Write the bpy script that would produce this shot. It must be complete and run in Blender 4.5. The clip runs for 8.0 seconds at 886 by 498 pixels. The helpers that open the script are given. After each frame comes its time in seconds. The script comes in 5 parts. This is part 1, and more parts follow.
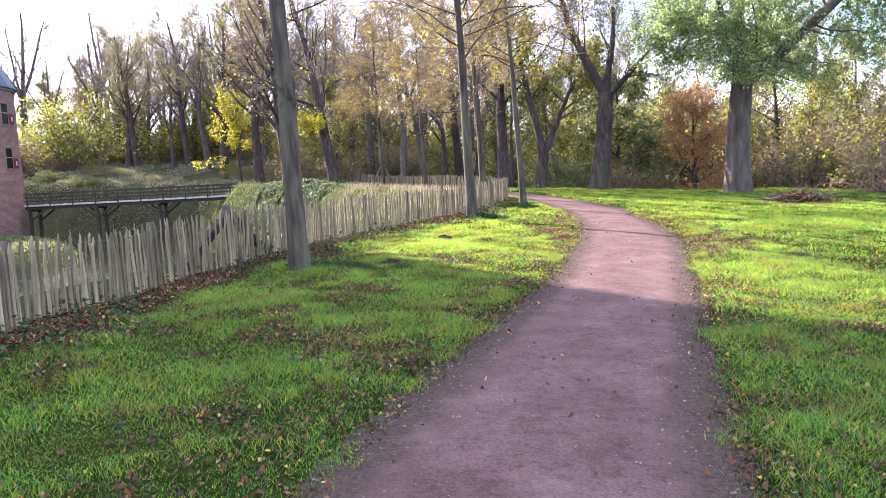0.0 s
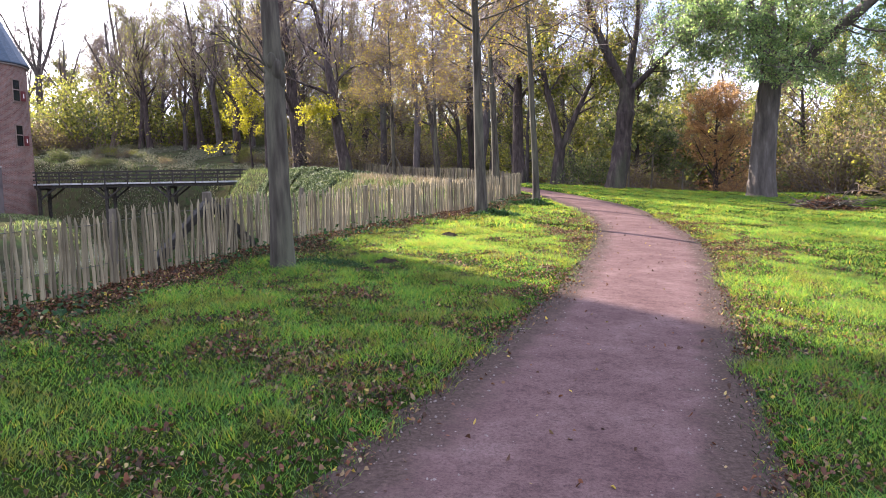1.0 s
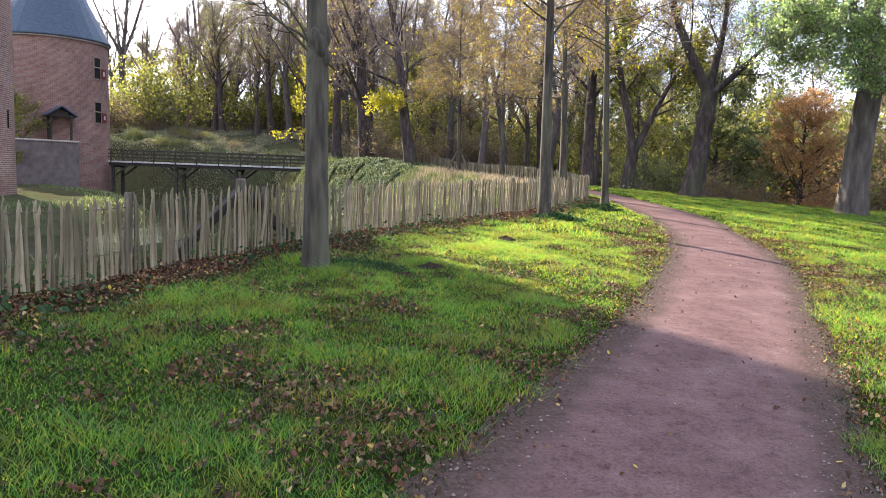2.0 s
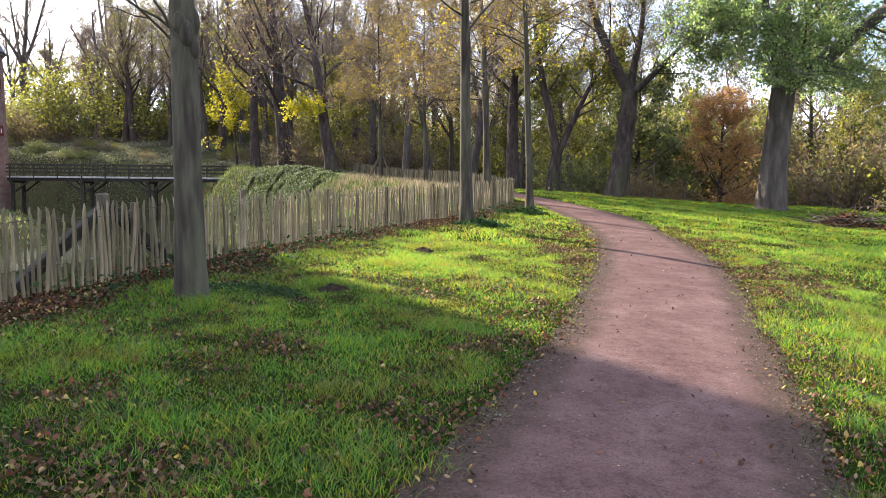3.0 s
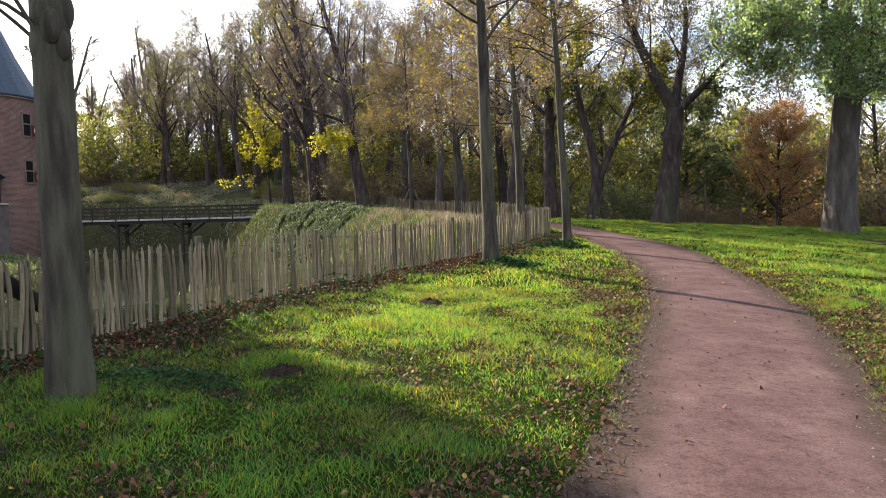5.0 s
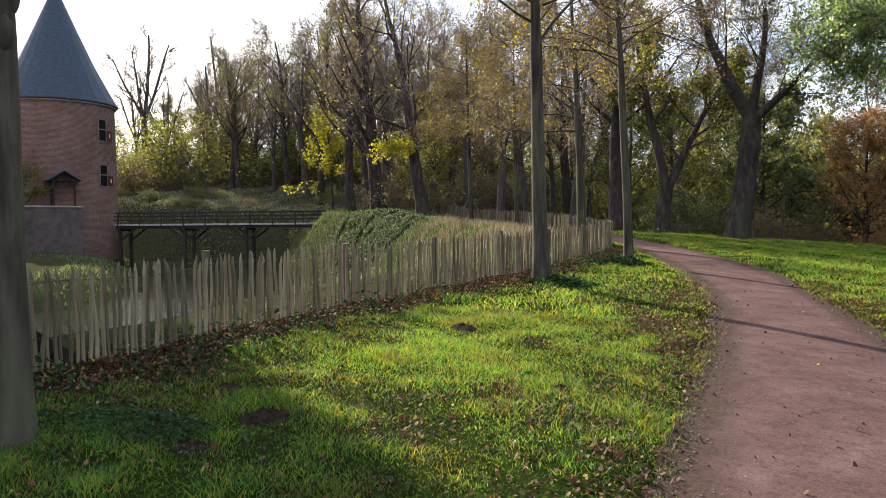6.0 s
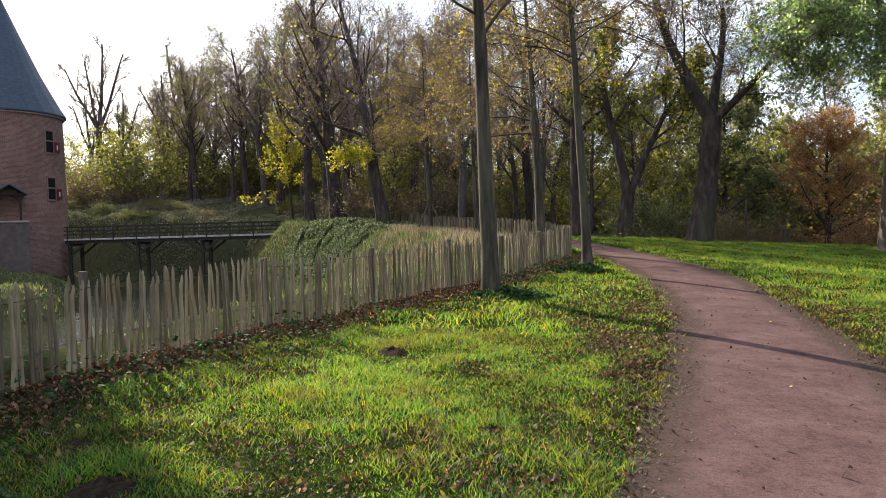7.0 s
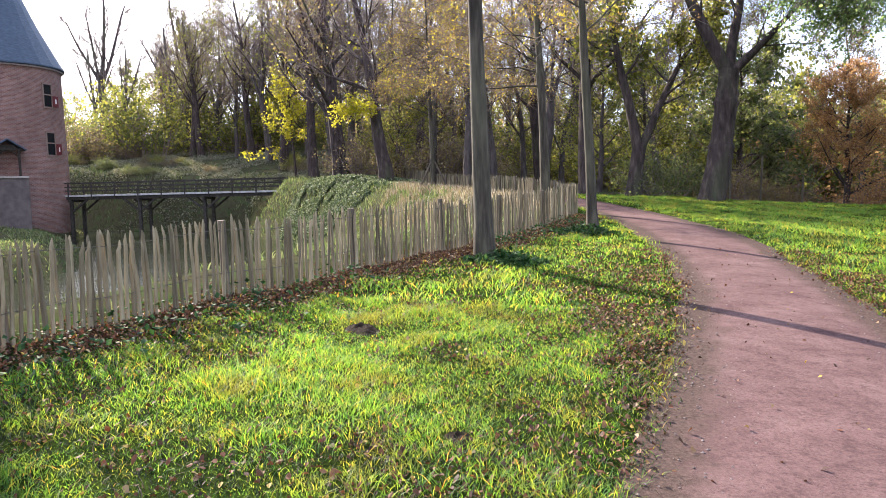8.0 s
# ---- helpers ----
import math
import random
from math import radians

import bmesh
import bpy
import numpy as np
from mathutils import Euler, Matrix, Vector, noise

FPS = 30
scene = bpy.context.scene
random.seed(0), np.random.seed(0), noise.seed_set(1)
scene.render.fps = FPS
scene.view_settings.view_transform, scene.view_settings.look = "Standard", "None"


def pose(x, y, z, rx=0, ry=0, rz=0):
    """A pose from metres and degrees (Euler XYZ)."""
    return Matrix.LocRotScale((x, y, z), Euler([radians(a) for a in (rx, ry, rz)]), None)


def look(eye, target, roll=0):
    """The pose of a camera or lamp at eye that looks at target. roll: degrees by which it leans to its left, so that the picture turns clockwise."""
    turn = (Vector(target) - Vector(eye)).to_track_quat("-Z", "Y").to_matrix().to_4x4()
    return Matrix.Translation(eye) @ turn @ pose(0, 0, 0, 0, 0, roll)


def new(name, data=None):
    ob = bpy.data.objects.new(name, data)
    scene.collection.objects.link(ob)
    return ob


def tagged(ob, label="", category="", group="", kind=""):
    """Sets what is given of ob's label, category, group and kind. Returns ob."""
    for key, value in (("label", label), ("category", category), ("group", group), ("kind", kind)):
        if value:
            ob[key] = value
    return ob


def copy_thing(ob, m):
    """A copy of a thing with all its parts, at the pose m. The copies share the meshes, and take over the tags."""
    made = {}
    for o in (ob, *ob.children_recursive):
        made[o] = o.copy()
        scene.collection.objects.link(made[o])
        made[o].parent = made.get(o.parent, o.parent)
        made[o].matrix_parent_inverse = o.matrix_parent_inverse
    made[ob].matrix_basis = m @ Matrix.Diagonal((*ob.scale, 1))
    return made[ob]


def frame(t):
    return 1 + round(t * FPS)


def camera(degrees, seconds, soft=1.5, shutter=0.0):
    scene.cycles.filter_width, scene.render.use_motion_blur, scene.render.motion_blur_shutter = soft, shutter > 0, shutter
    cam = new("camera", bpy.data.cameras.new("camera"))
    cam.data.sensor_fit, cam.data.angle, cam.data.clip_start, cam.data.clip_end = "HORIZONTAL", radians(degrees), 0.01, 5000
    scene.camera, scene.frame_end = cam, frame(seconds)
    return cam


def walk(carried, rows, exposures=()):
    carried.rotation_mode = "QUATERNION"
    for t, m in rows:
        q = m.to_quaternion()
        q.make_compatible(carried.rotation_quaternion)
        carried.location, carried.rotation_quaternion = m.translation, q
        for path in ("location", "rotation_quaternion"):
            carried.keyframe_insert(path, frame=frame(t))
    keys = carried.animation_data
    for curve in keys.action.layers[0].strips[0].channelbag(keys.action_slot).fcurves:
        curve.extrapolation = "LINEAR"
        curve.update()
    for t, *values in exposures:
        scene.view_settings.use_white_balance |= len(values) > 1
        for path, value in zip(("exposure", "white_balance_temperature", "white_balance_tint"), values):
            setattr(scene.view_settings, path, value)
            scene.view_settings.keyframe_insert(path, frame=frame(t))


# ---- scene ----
cam = camera(62.4, 8.0, soft=0.88)

PATH = [
    (0, (-0.101, 0.21, 1.688), (-0.089, 2.203, 1.522), -3.0),
    (0.5, (-0.03, 0.812, 1.69), (-0.075, 2.803, 1.5), 0.0),
    (1, (0.109, 1.463, 1.702), (0.085, 3.455, 1.517), -1.0),
    (1.5, (0.108, 2.076, 1.73), (-0.104, 4.055, 1.541), 2.1),
    (1.7, (0.156, 2.349, 1.734), (-0.044, 4.329, 1.534), 2.2),
    (2.8, (0.419, 3.852, 1.757), (0.266, 5.837, 1.572), 0.8),
    (3, (0.467, 4.125, 1.761), (0.46, 6.117, 1.582), 0.5),
    (3.5, (0.591, 4.759, 1.738), (0.42, 6.748, 1.623), -2.1),
    (4, (0.624, 5.488, 1.769), (0.424, 7.476, 1.661), -0.7),
    (4.5, (0.826, 6.157, 1.769), (0.72, 8.151, 1.662), -2.0),
    (4.7, (0.893, 6.398, 1.79), (0.761, 8.391, 1.688), -1.6),
    (5.8, (1.258, 7.726, 1.905), (1.143, 9.721, 1.829), -1.0),
    (6, (1.325, 7.967, 1.926), (1.016, 9.942, 1.856), -0.5),
    (6.5, (1.464, 8.594, 1.959), (1.236, 10.579, 1.895), -0.4),
    (7, (1.659, 9.213, 1.941), (1.435, 11.2, 1.89), -1.6),
    (7.5, (1.721, 9.831, 1.906), (1.437, 11.804, 1.743), -1.3),
    (8, (1.886, 10.39, 1.96), (1.633, 12.367, 1.793), -1.4),
]
EXPOSURES = [(0, 2.46, 5640, 22), (0.5, 2.42, 5680, 21), (1.0, 2.10, 5760, 20), (1.5, 2.08, 5830, 18), (3.0, 1.84, 6060, 13), (3.5, 1.66, 6100, 12), (4.5, 1.56, 6120, 11),
             (6.0, 1.10, 6150, 11), (6.5, 1.18, 6150, 11), (7.0, 1.10, 6150, 11), (7.4, 1.58, 5950, 14), (8.0, 1.98, 5760, 17)]
walk(cam, [(t, look(e, g, r)) for t, e, g, r in PATH], EXPOSURES)

# ---- light ----
SUN_TO = Vector((0.69, -0.724, -math.tan(radians(30.0)))).normalized()
sun = new("sun", bpy.data.lights.new("sun", "SUN"))
sun.data.energy, sun.data.angle, sun.data.color = 5.0, radians(0.45), (1.0, 0.845, 0.62)
sun.matrix_world = look((0, 0, 60), Vector((0, 0, 60)) + SUN_TO)

world = bpy.data.worlds.new("sky")
scene.world = world
world.use_nodes = True
wn, wl = world.node_tree.nodes, world.node_tree.links
wn.clear()
w_out = wn.new("ShaderNodeOutputWorld")
w_bg = wn.new("ShaderNodeBackground")
w_sky = wn.new("ShaderNodeTexSky")
w_sky.sky_type, w_sky.sun_disc = "NISHITA", False
w_sky.sun_elevation, w_sky.sun_rotation = radians(30.0), radians(316.4)
w_sky.air_density, w_sky.dust_density, w_sky.ozone_density = 1.0, 2.0, 1.0
w_co = wn.new("ShaderNodeTexCoord")
w_map = wn.new("ShaderNodeMapping")
w_map.inputs["Scale"].default_value = (1.0, 1.0, 2.6)
w_noise = wn.new("ShaderNodeTexNoise")
w_noise.inputs["Scale"].default_value, w_noise.inputs["Detail"].default_value = 2.6, 7.0
w_ramp = wn.new("ShaderNodeValToRGB")
w_ramp.color_ramp.elements[0].position, w_ramp.color_ramp.elements[1].position = 0.40, 0.62
w_mix = wn.new("ShaderNodeMixRGB")
w_mix.inputs["Color2"].default_value = (8.2, 8.4, 9.0, 1)
wl.new(w_co.outputs["Generated"], w_map.inputs["Vector"])
wl.new(w_map.outputs["Vector"], w_noise.inputs["Vector"])
wl.new(w_noise.outputs["Fac"], w_ramp.inputs["Fac"])
wl.new(w_ramp.outputs["Color"], w_mix.inputs["Fac"])
wl.new(w_sky.outputs["Color"], w_mix.inputs["Color1"])
wl.new(w_mix.outputs["Color"], w_bg.inputs["Color"])
w_bg.inputs["Strength"].default_value = 0.088
wl.new(w_bg.outputs["Background"], w_out.inputs["Surface"])

# ---- materials ----


def shader(name, rough=0.8, metal=0.0):
    m = bpy.data.materials.new(name)
    m.use_nodes = True
    b = m.node_tree.nodes["Principled BSDF"]
    b.inputs["Roughness"].default_value, b.inputs["Metallic"].default_value = rough, metal
    b.inputs["Specular IOR Level"].default_value = 0.3
    return m, m.node_tree.nodes, m.node_tree.links, b


def coords(n, l, scale=(1, 1, 1), kind="Object"):
    c, mp = n.new("ShaderNodeTexCoord"), n.new("ShaderNodeMapping")
    mp.inputs["Scale"].default_value = scale
    l.new(c.outputs[kind], mp.inputs["Vector"])
    return mp.outputs["Vector"]


def noise_tex(n, l, vec, scale, detail=5.0, rough=0.6):
    t = n.new("ShaderNodeTexNoise")
    t.inputs["Scale"].default_value, t.inputs["Detail"].default_value, t.inputs["Roughness"].default_value = scale, detail, rough
    l.new(vec, t.inputs["Vector"])
    return t.outputs["Fac"]


def ramp(n, l, fac, stops):
    r = n.new("ShaderNodeValToRGB")
    e = r.color_ramp.elements
    while len(e) < len(stops):
        e.new(0.5)
    for el, (p, c) in zip(e, stops):
        el.position, el.color = p, (*c, 1)
    l.new(fac, r.inputs["Fac"])
    return r.outputs["Color"]


def mix(n, l, fac, a, b, blend="MIX"):
    m = n.new("ShaderNodeMixRGB")
    m.blend_type = blend
    for k, v in (("Fac", fac), ("Color1", a), ("Color2", b)):
        if isinstance(v, (int, float)):
            m.inputs[k].default_value = v
        elif isinstance(v, tuple):
            m.inputs[k].default_value = (*v, 1)
        else:
            l.new(v, m.inputs[k])
    return m.outputs["Color"]


def bump(n, l, b, height, strength, dist):
    k = n.new("ShaderNodeBump")
    k.inputs["Strength"].default_value, k.inputs["Distance"].default_value = strength, dist
    l.new(height, k.inputs["Height"])
    l.new(k.outputs["Normal"], b.inputs["Normal"])


def grained(name, stops, scale, stretch=(1, 1, 1), rough=0.85, big=None, b_scale=None, b_strength=0.5, b_dist=0.02, vary=0.0):
    """Two scales of colour, relief, and an optional change from piece to piece."""
    m, n, l, b = shader(name, rough)
    v = coords(n, l, stretch)
    col = ramp(n, l, noise_tex(n, l, v, scale), stops)
    if big:
        col = mix(n, l, ramp(n, l, noise_tex(n, l, v, big[0], 4), [(big[2], (0, 0, 0)), (big[3], (1, 1, 1))]), col, big[1])
    if vary:
        info, mt = n.new("ShaderNodeObjectInfo"), n.new("ShaderNodeMapRange")
        mt.inputs["To Min"].default_value, mt.inputs["To Max"].default_value = 1 - vary, 1 + vary
        l.new(info.outputs["Random"], mt.inputs["Value"])
        col = mix(n, l, 1.0, col, mt.outputs["Result"], "MULTIPLY")
        geo = n.new("ShaderNodeNewGeometry")
        col = mix(n, l, 0.6, col, ramp(n, l, geo.outputs["Random Per Island"], [(0.0, (0.45, 0.43, 0.42)), (0.5, (0.95, 0.92, 0.9)), (1.0, (1.3, 1.28, 1.25))]), "MULTIPLY")
    l.new(col, b.inputs["Base Color"])
    bump(n, l, b, noise_tex(n, l, v, b_scale or scale * 2, 8), b_strength, b_dist)
    return m


def leafy(name, stops, through_share=0.45, rough=0.55, glow=1.0, warm=0.75, patch=None, sunny=1.0):
    """Leaves and blades: each island its own colour, light passes through."""
    m, n, l, b = shader(name, rough)
    geo = n.new("ShaderNodeNewGeometry")
    col = ramp(n, l, geo.outputs["Random Per Island"], stops)
    v = coords(n, l)
    col = mix(n, l, 0.5, col, ramp(n, l, noise_tex(n, l, v, 0.6, 3), [(0.3, (0.55, 0.55, 0.55)), (0.7, (1.25, 1.25, 1.15))]), "MULTIPLY")
    if patch:
        col = mix(n, l, ramp(n, l, noise_tex(n, l, v, 1.3, 5, 0.7), [(0.48, (0, 0, 0)), (0.66, (0.75, 0.75, 0.75))]), col, patch)
    l.new(col, b.inputs["Base Color"])
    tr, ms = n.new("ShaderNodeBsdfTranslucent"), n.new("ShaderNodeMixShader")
    # Transmitted colour is boosted by glow and reddened by sunny, beyond the leaf's own.
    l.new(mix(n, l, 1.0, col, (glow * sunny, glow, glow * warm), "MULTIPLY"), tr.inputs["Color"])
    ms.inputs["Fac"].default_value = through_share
    l.new(b.outputs["BSDF"], ms.inputs[1])
    l.new(tr.outputs["BSDF"], ms.inputs[2])
    l.new(ms.outputs["Shader"], n["Material Output"].inputs["Surface"])
    return m


def ground_material():
    m, n, l, b = shader("turf", 1.0)
    b.inputs["Specular IOR Level"].default_value = 0.0
    v = coords(n, l)
    # Turf tones carry painted shade: darkened so gaps between blades look shadowed.
    green = ramp(n, l, noise_tex(n, l, v, 9.0, 8, 0.75), [(0.3, (0.010, 0.014, 0.005)), (0.5, (0.026, 0.042, 0.009)), (0.72, (0.058, 0.092, 0.016))])
    litter = ramp(n, l, noise_tex(n, l, v, 22.0, 8, 0.8), [(0.3, (0.016, 0.011, 0.007)), (0.55, (0.050, 0.031, 0.017)), (0.75, (0.11, 0.07, 0.035))])
    mask = ramp(n, l, noise_tex(n, l, v, 0.9, 6, 0.7), [(0.60, (0, 0, 0)), (0.80, (0.8, 0.8, 0.8))])
    near = mix(n, l, mask, green, litter)
    # woodland floor on the far bank and beyond the lawn
    attr = n.new("ShaderNodeAttribute")
    attr.attribute_name = "woodland"
    wood = ramp(n, l, noise_tex(n, l, v, 1.7, 8, 0.7), [(0.3, (0.028, 0.030, 0.017)), (0.5, (0.066, 0.062, 0.036)), (0.62, (0.050, 0.076, 0.028)), (0.8, (0.12, 0.098, 0.058))])
    col = mix(n, l, attr.outputs["Fac"], near, wood)
    l.new(col, b.inputs["Base Color"])
    bump(n, l, b, noise_tex(n, l, v, 30, 8, 0.8), 0.8, 0.04)
    return m


def path_material():
    m, n, l, b = shader("gravel_path", 1.0)
    b.inputs["Specular IOR Level"].default_value = 0.05
    v = coords(n, l)
    base = ramp(n, l, noise_tex(n, l, v, 1.3, 6, 0.65), [(0.3, (0.088, 0.053, 0.052)), (0.55, (0.128, 0.081, 0.078)), (0.75, (0.170, 0.116, 0.110))])
    grit = ramp(n, l, noise_tex(n, l, v, 42, 8, 0.85), [(0.33, (0.34, 0.32, 0.32)), (0.5, (1, 1, 1)), (0.68, (1.5, 1.47, 1.44))])
    col = mix(n, l, 0.8, base, grit, "MULTIPLY")
    tone = ramp(n, l, noise_tex(n, l, v, 8.0, 8, 0.8), [(0.36, (0.62, 0.60, 0.60)), (0.5, (1.0, 1.0, 1.0)), (0.68, (1.22, 1.21, 1.20))])
    col = mix(n, l, 0.75, col, tone, "MULTIPLY")
    attr = n.new("ShaderNodeAttribute")
    attr.attribute_name = "edge"
    ed = n.new("ShaderNodeMath")
    ed.operation = "MULTIPLY_ADD"
    ed.inputs[1].default_value = 0.9
    l.new(noise_tex(n, l, v, 4.0, 6, 0.7), ed.inputs[0])
    l.new(attr.outputs["Fac"], ed.inputs[2])
    dirt = ramp(n, l, noise_tex(n, l, v, 30, 6, 0.8), [(0.3, (0.026, 0.018, 0.015)), (0.7, (0.115, 0.08, 0.068))])
    col = mix(n, l, ramp(n, l, ed.outputs["Value"], [(0.62, (0, 0, 0)), (0.90, (1, 1, 1))]), col, dirt)
    l.new(col, b.inputs["Base Color"])
    vo = n.new("ShaderNodeTexVoronoi")
    vo.inputs["Scale"].default_value = 130
    vo.inputs["Randomness"].default_value = 1.0
    l.new(v, vo.inputs["Vector"])
    add = n.new("ShaderNodeMath")
    add.operation = "ADD"
    l.new(vo.outputs["Distance"], add.inputs[0])
    l.new(noise_tex(n, l, v, 18, 8, 0.8), add.inputs[1])
    bump(n, l, b, add.outputs["Value"], 0.5, 0.008)
    return m


def brick_material(name, course, mortar=(0.30, 0.27, 0.25)):
    """Old bricks laid round a tower: u runs round it in metres, v is the height."""
    m, n, l, b = shader(name, 0.9)
    uv = n.new("ShaderNodeUVMap")
    br = n.new("ShaderNodeTexBrick")
    br.inputs["Scale"].default_value = 1.0
    br.inputs["Brick Width"].default_value, br.inputs["Row Height"].default_value = course * 3.1, course
    br.inputs["Mortar Size"].default_value, br.inputs["Mortar Smooth"].default_value = course * 0.13, 0.3
    br.inputs["Color1"].default_value, br.inputs["Color2"].default_value = (0.165, 0.082, 0.068, 1), (0.265, 0.142, 0.116, 1)
    br.inputs["Mortar"].default_value = (*mortar, 1)
    l.new(uv.outputs["UV"], br.inputs["Vector"])
    v = coords(n, l)
    stain = ramp(n, l, noise_tex(n, l, v, 0.35, 8, 0.7), [(0.3, (0.62, 0.58, 0.56)), (0.55, (1.0, 1.0, 1.0)), (0.75, (1.25, 1.2, 1.2))])
    col = mix(n, l, 0.9, br.outputs["Color"], stain, "MULTIPLY")
    col = mix(n, l, 0.5, col, ramp(n, l, noise_tex(n, l, v, 6.0, 6, 0.8), [(0.3, (0.6, 0.6, 0.6)), (0.7, (1.3, 1.3, 1.3))]), "MULTIPLY")
    l.new(col, b.inputs["Base Color"])
    inv = n.new("ShaderNodeMath")
    inv.operation = "SUBTRACT"
    inv.inputs[0].default_value = 1.0
    l.new(br.outputs["Fac"], inv.inputs[1])
    bump(n, l, b, inv.outputs["Value"], 0.7, 0.02)
    return m


M_GROUND, M_PATH = ground_material(), path_material()
M_BRICK_FAR, M_BRICK_NEAR = brick_material("old_brick", 0.105), brick_material("weathered_brick", 0.12, (0.36, 0.33, 0.29))
M_SLATE = grained("slate", [(0.3, (0.030, 0.046, 0.072)), (0.6, (0.050, 0.078, 0.118)), (0.8, (0.080, 0.112, 0.155))], 3.0, (1, 1, 3), 0.5, b_scale=9, b_dist=0.03)
M_STONE = grained("stone_coping", [(0.3, (0.28, 0.26, 0.23)), (0.7, (0.48, 0.46, 0.42))], 5.0)
M_SILL = grained("dull_stone", [(0.3, (0.16, 0.11, 0.09)), (0.7, (0.26, 0.19, 0.16))], 5.0)
M_PLASTER = grained("grey_render", [(0.3, (0.085, 0.072, 0.072)), (0.7, (0.16, 0.138, 0.135))], 1.5)
M_BARK = grained("smooth_bark", [(0.30, (0.020, 0.016, 0.012)), (0.5, (0.052, 0.042, 0.032)), (0.70, (0.110, 0.092, 0.070))], 9.0, (1, 1, 0.16), 0.9, (2.2, (0.098, 0.096, 0.060), 0.40, 0.75), 30, 0.9, 0.012)
M_BARK_DARK = grained("furrowed_bark", [(0.3, (0.021, 0.015, 0.014)), (0.55, (0.064, 0.047, 0.042)), (0.75, (0.125, 0.096, 0.083))], 5.0, (1, 1, 0.25), 0.95, (0.8, (0.07, 0.078, 0.04), 0.52, 0.75), 9, 0.9, 0.06)
M_BARK_GREY = grained("grey_bark", [(0.3, (0.045, 0.037, 0.032)), (0.55, (0.105, 0.087, 0.075)), (0.75, (0.19, 0.165, 0.145))], 3.0, (1, 1, 0.22), 0.95, None, 8, 0.9, 0.05)
# Bark of the farther trees, paled and greyed to imitate haze in the air.
M_BARK_FAR = grained("hazed_bark", [(0.3, (0.042, 0.033, 0.031)), (0.55, (0.092, 0.075, 0.069)), (0.75, (0.15, 0.128, 0.115))], 4.0, (1, 1, 0.25), 0.95, (0.7, (0.11, 0.12, 0.075), 0.5, 0.72), 8, 0.9, 0.05)
M_TWIG = grained("twig_bark", [(0.3, (0.125, 0.092, 0.080)), (0.7, (0.27, 0.21, 0.18))], 3.0, b_strength=0.2)
M_PALE = grained("split_chestnut", [(0.3, (0.090, 0.069, 0.043)), (0.52, (0.222, 0.184, 0.116)), (0.75, (0.40, 0.35, 0.235))], 9.0, (1, 1, 0.12), 0.85, (2.5, (0.12, 0.125, 0.07), 0.52, 0.75), 30, 0.8, 0.006, 0.45)
M_POST = grained("round_post_wood", [(0.3, (0.060, 0.048, 0.036)), (0.7, (0.17, 0.14, 0.105))], 7.0, (1, 1, 0.15), 0.9, b_dist=0.01)
M_TIMBER = grained("dark_timber", [(0.3, (0.020, 0.018, 0.016)), (0.7, (0.062, 0.056, 0.048))], 5.0, (1, 1, 1), 0.95)
M_DECK = grained("bridge_deck", [(0.3, (0.24, 0.24, 0.24)), (0.7, (0.50, 0.50, 0.49))], 4.0, (1, 1, 1), 0.45)
M_STONE_DARK = grained("small_stones", [(0.3, (0.10, 0.072, 0.066)), (0.7, (0.27, 0.22, 0.20))], 12.0)
M_SOIL = grained("dark_soil", [(0.3, (0.012, 0.009, 0.007)), (0.7, (0.050, 0.036, 0.026))], 25.0, b_scale=40, b_strength=1.0, b_dist=0.03)
M_SOIL.node_tree.nodes["Principled BSDF"].inputs["Specular IOR Level"].default_value = 0.04
M_SHUTTER = grained("red_shutter", [(0.3, (0.085, 0.014, 0.016)), (0.7, (0.14, 0.026, 0.028))], 6.0, rough=0.5)
M_WHITE = grained("white_paint", [(0.3, (0.7, 0.7, 0.68)), (0.7, (0.82, 0.82, 0.8))], 6.0, rough=0.5)
M_WIRE = grained("galvanised_wire", [(0.3, (0.05, 0.045, 0.04)), (0.7, (0.10, 0.09, 0.08))], 20.0, rough=0.7)
M_GLASS, _n, _l, _b = shader("window_glass", 0.08)
_b.inputs["Base Color"].default_value = (0.012, 0.014, 0.016, 1)
M_WATER, _n, _l, _b = shader("moat_water", 0.06)
_b.inputs["Base Color"].default_value = (0.018, 0.022, 0.014, 1)
_b.inputs["Specular IOR Level"].default_value = 0.6
bump(_n, _l, _b, noise_tex(_n, _l, coords(_n, _l, (1, 1, 1)), 2.2, 6), 0.6, 0.07)

# High glow and sunny put a yellow backlit brightness into the blades' colour.
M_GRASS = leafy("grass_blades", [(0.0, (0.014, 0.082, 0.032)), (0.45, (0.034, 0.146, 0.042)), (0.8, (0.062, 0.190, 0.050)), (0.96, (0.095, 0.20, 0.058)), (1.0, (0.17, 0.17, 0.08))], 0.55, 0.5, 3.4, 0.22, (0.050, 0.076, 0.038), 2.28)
M_THATCH = leafy("thatch", [(0.0, (0.018, 0.018, 0.010)), (0.4, (0.036, 0.042, 0.018)), (0.65, (0.024, 0.056, 0.016)), (0.9, (0.075, 0.066, 0.034)), (1.0, (0.15, 0.12, 0.07))], 0.25, 0.8)
M_GRASS_RANK = leafy("rank_grass", [(0.0, (0.07, 0.10, 0.042)), (0.5, (0.125, 0.165, 0.068)), (1.0, (0.21, 0.22, 0.11))], 0.4, 0.6, 1.2)
M_WEED = leafy("ground_ivy", [(0.0, (0.014, 0.040, 0.012)), (0.6, (0.035, 0.085, 0.022)), (1.0, (0.07, 0.13, 0.035))], 0.3, 0.75)
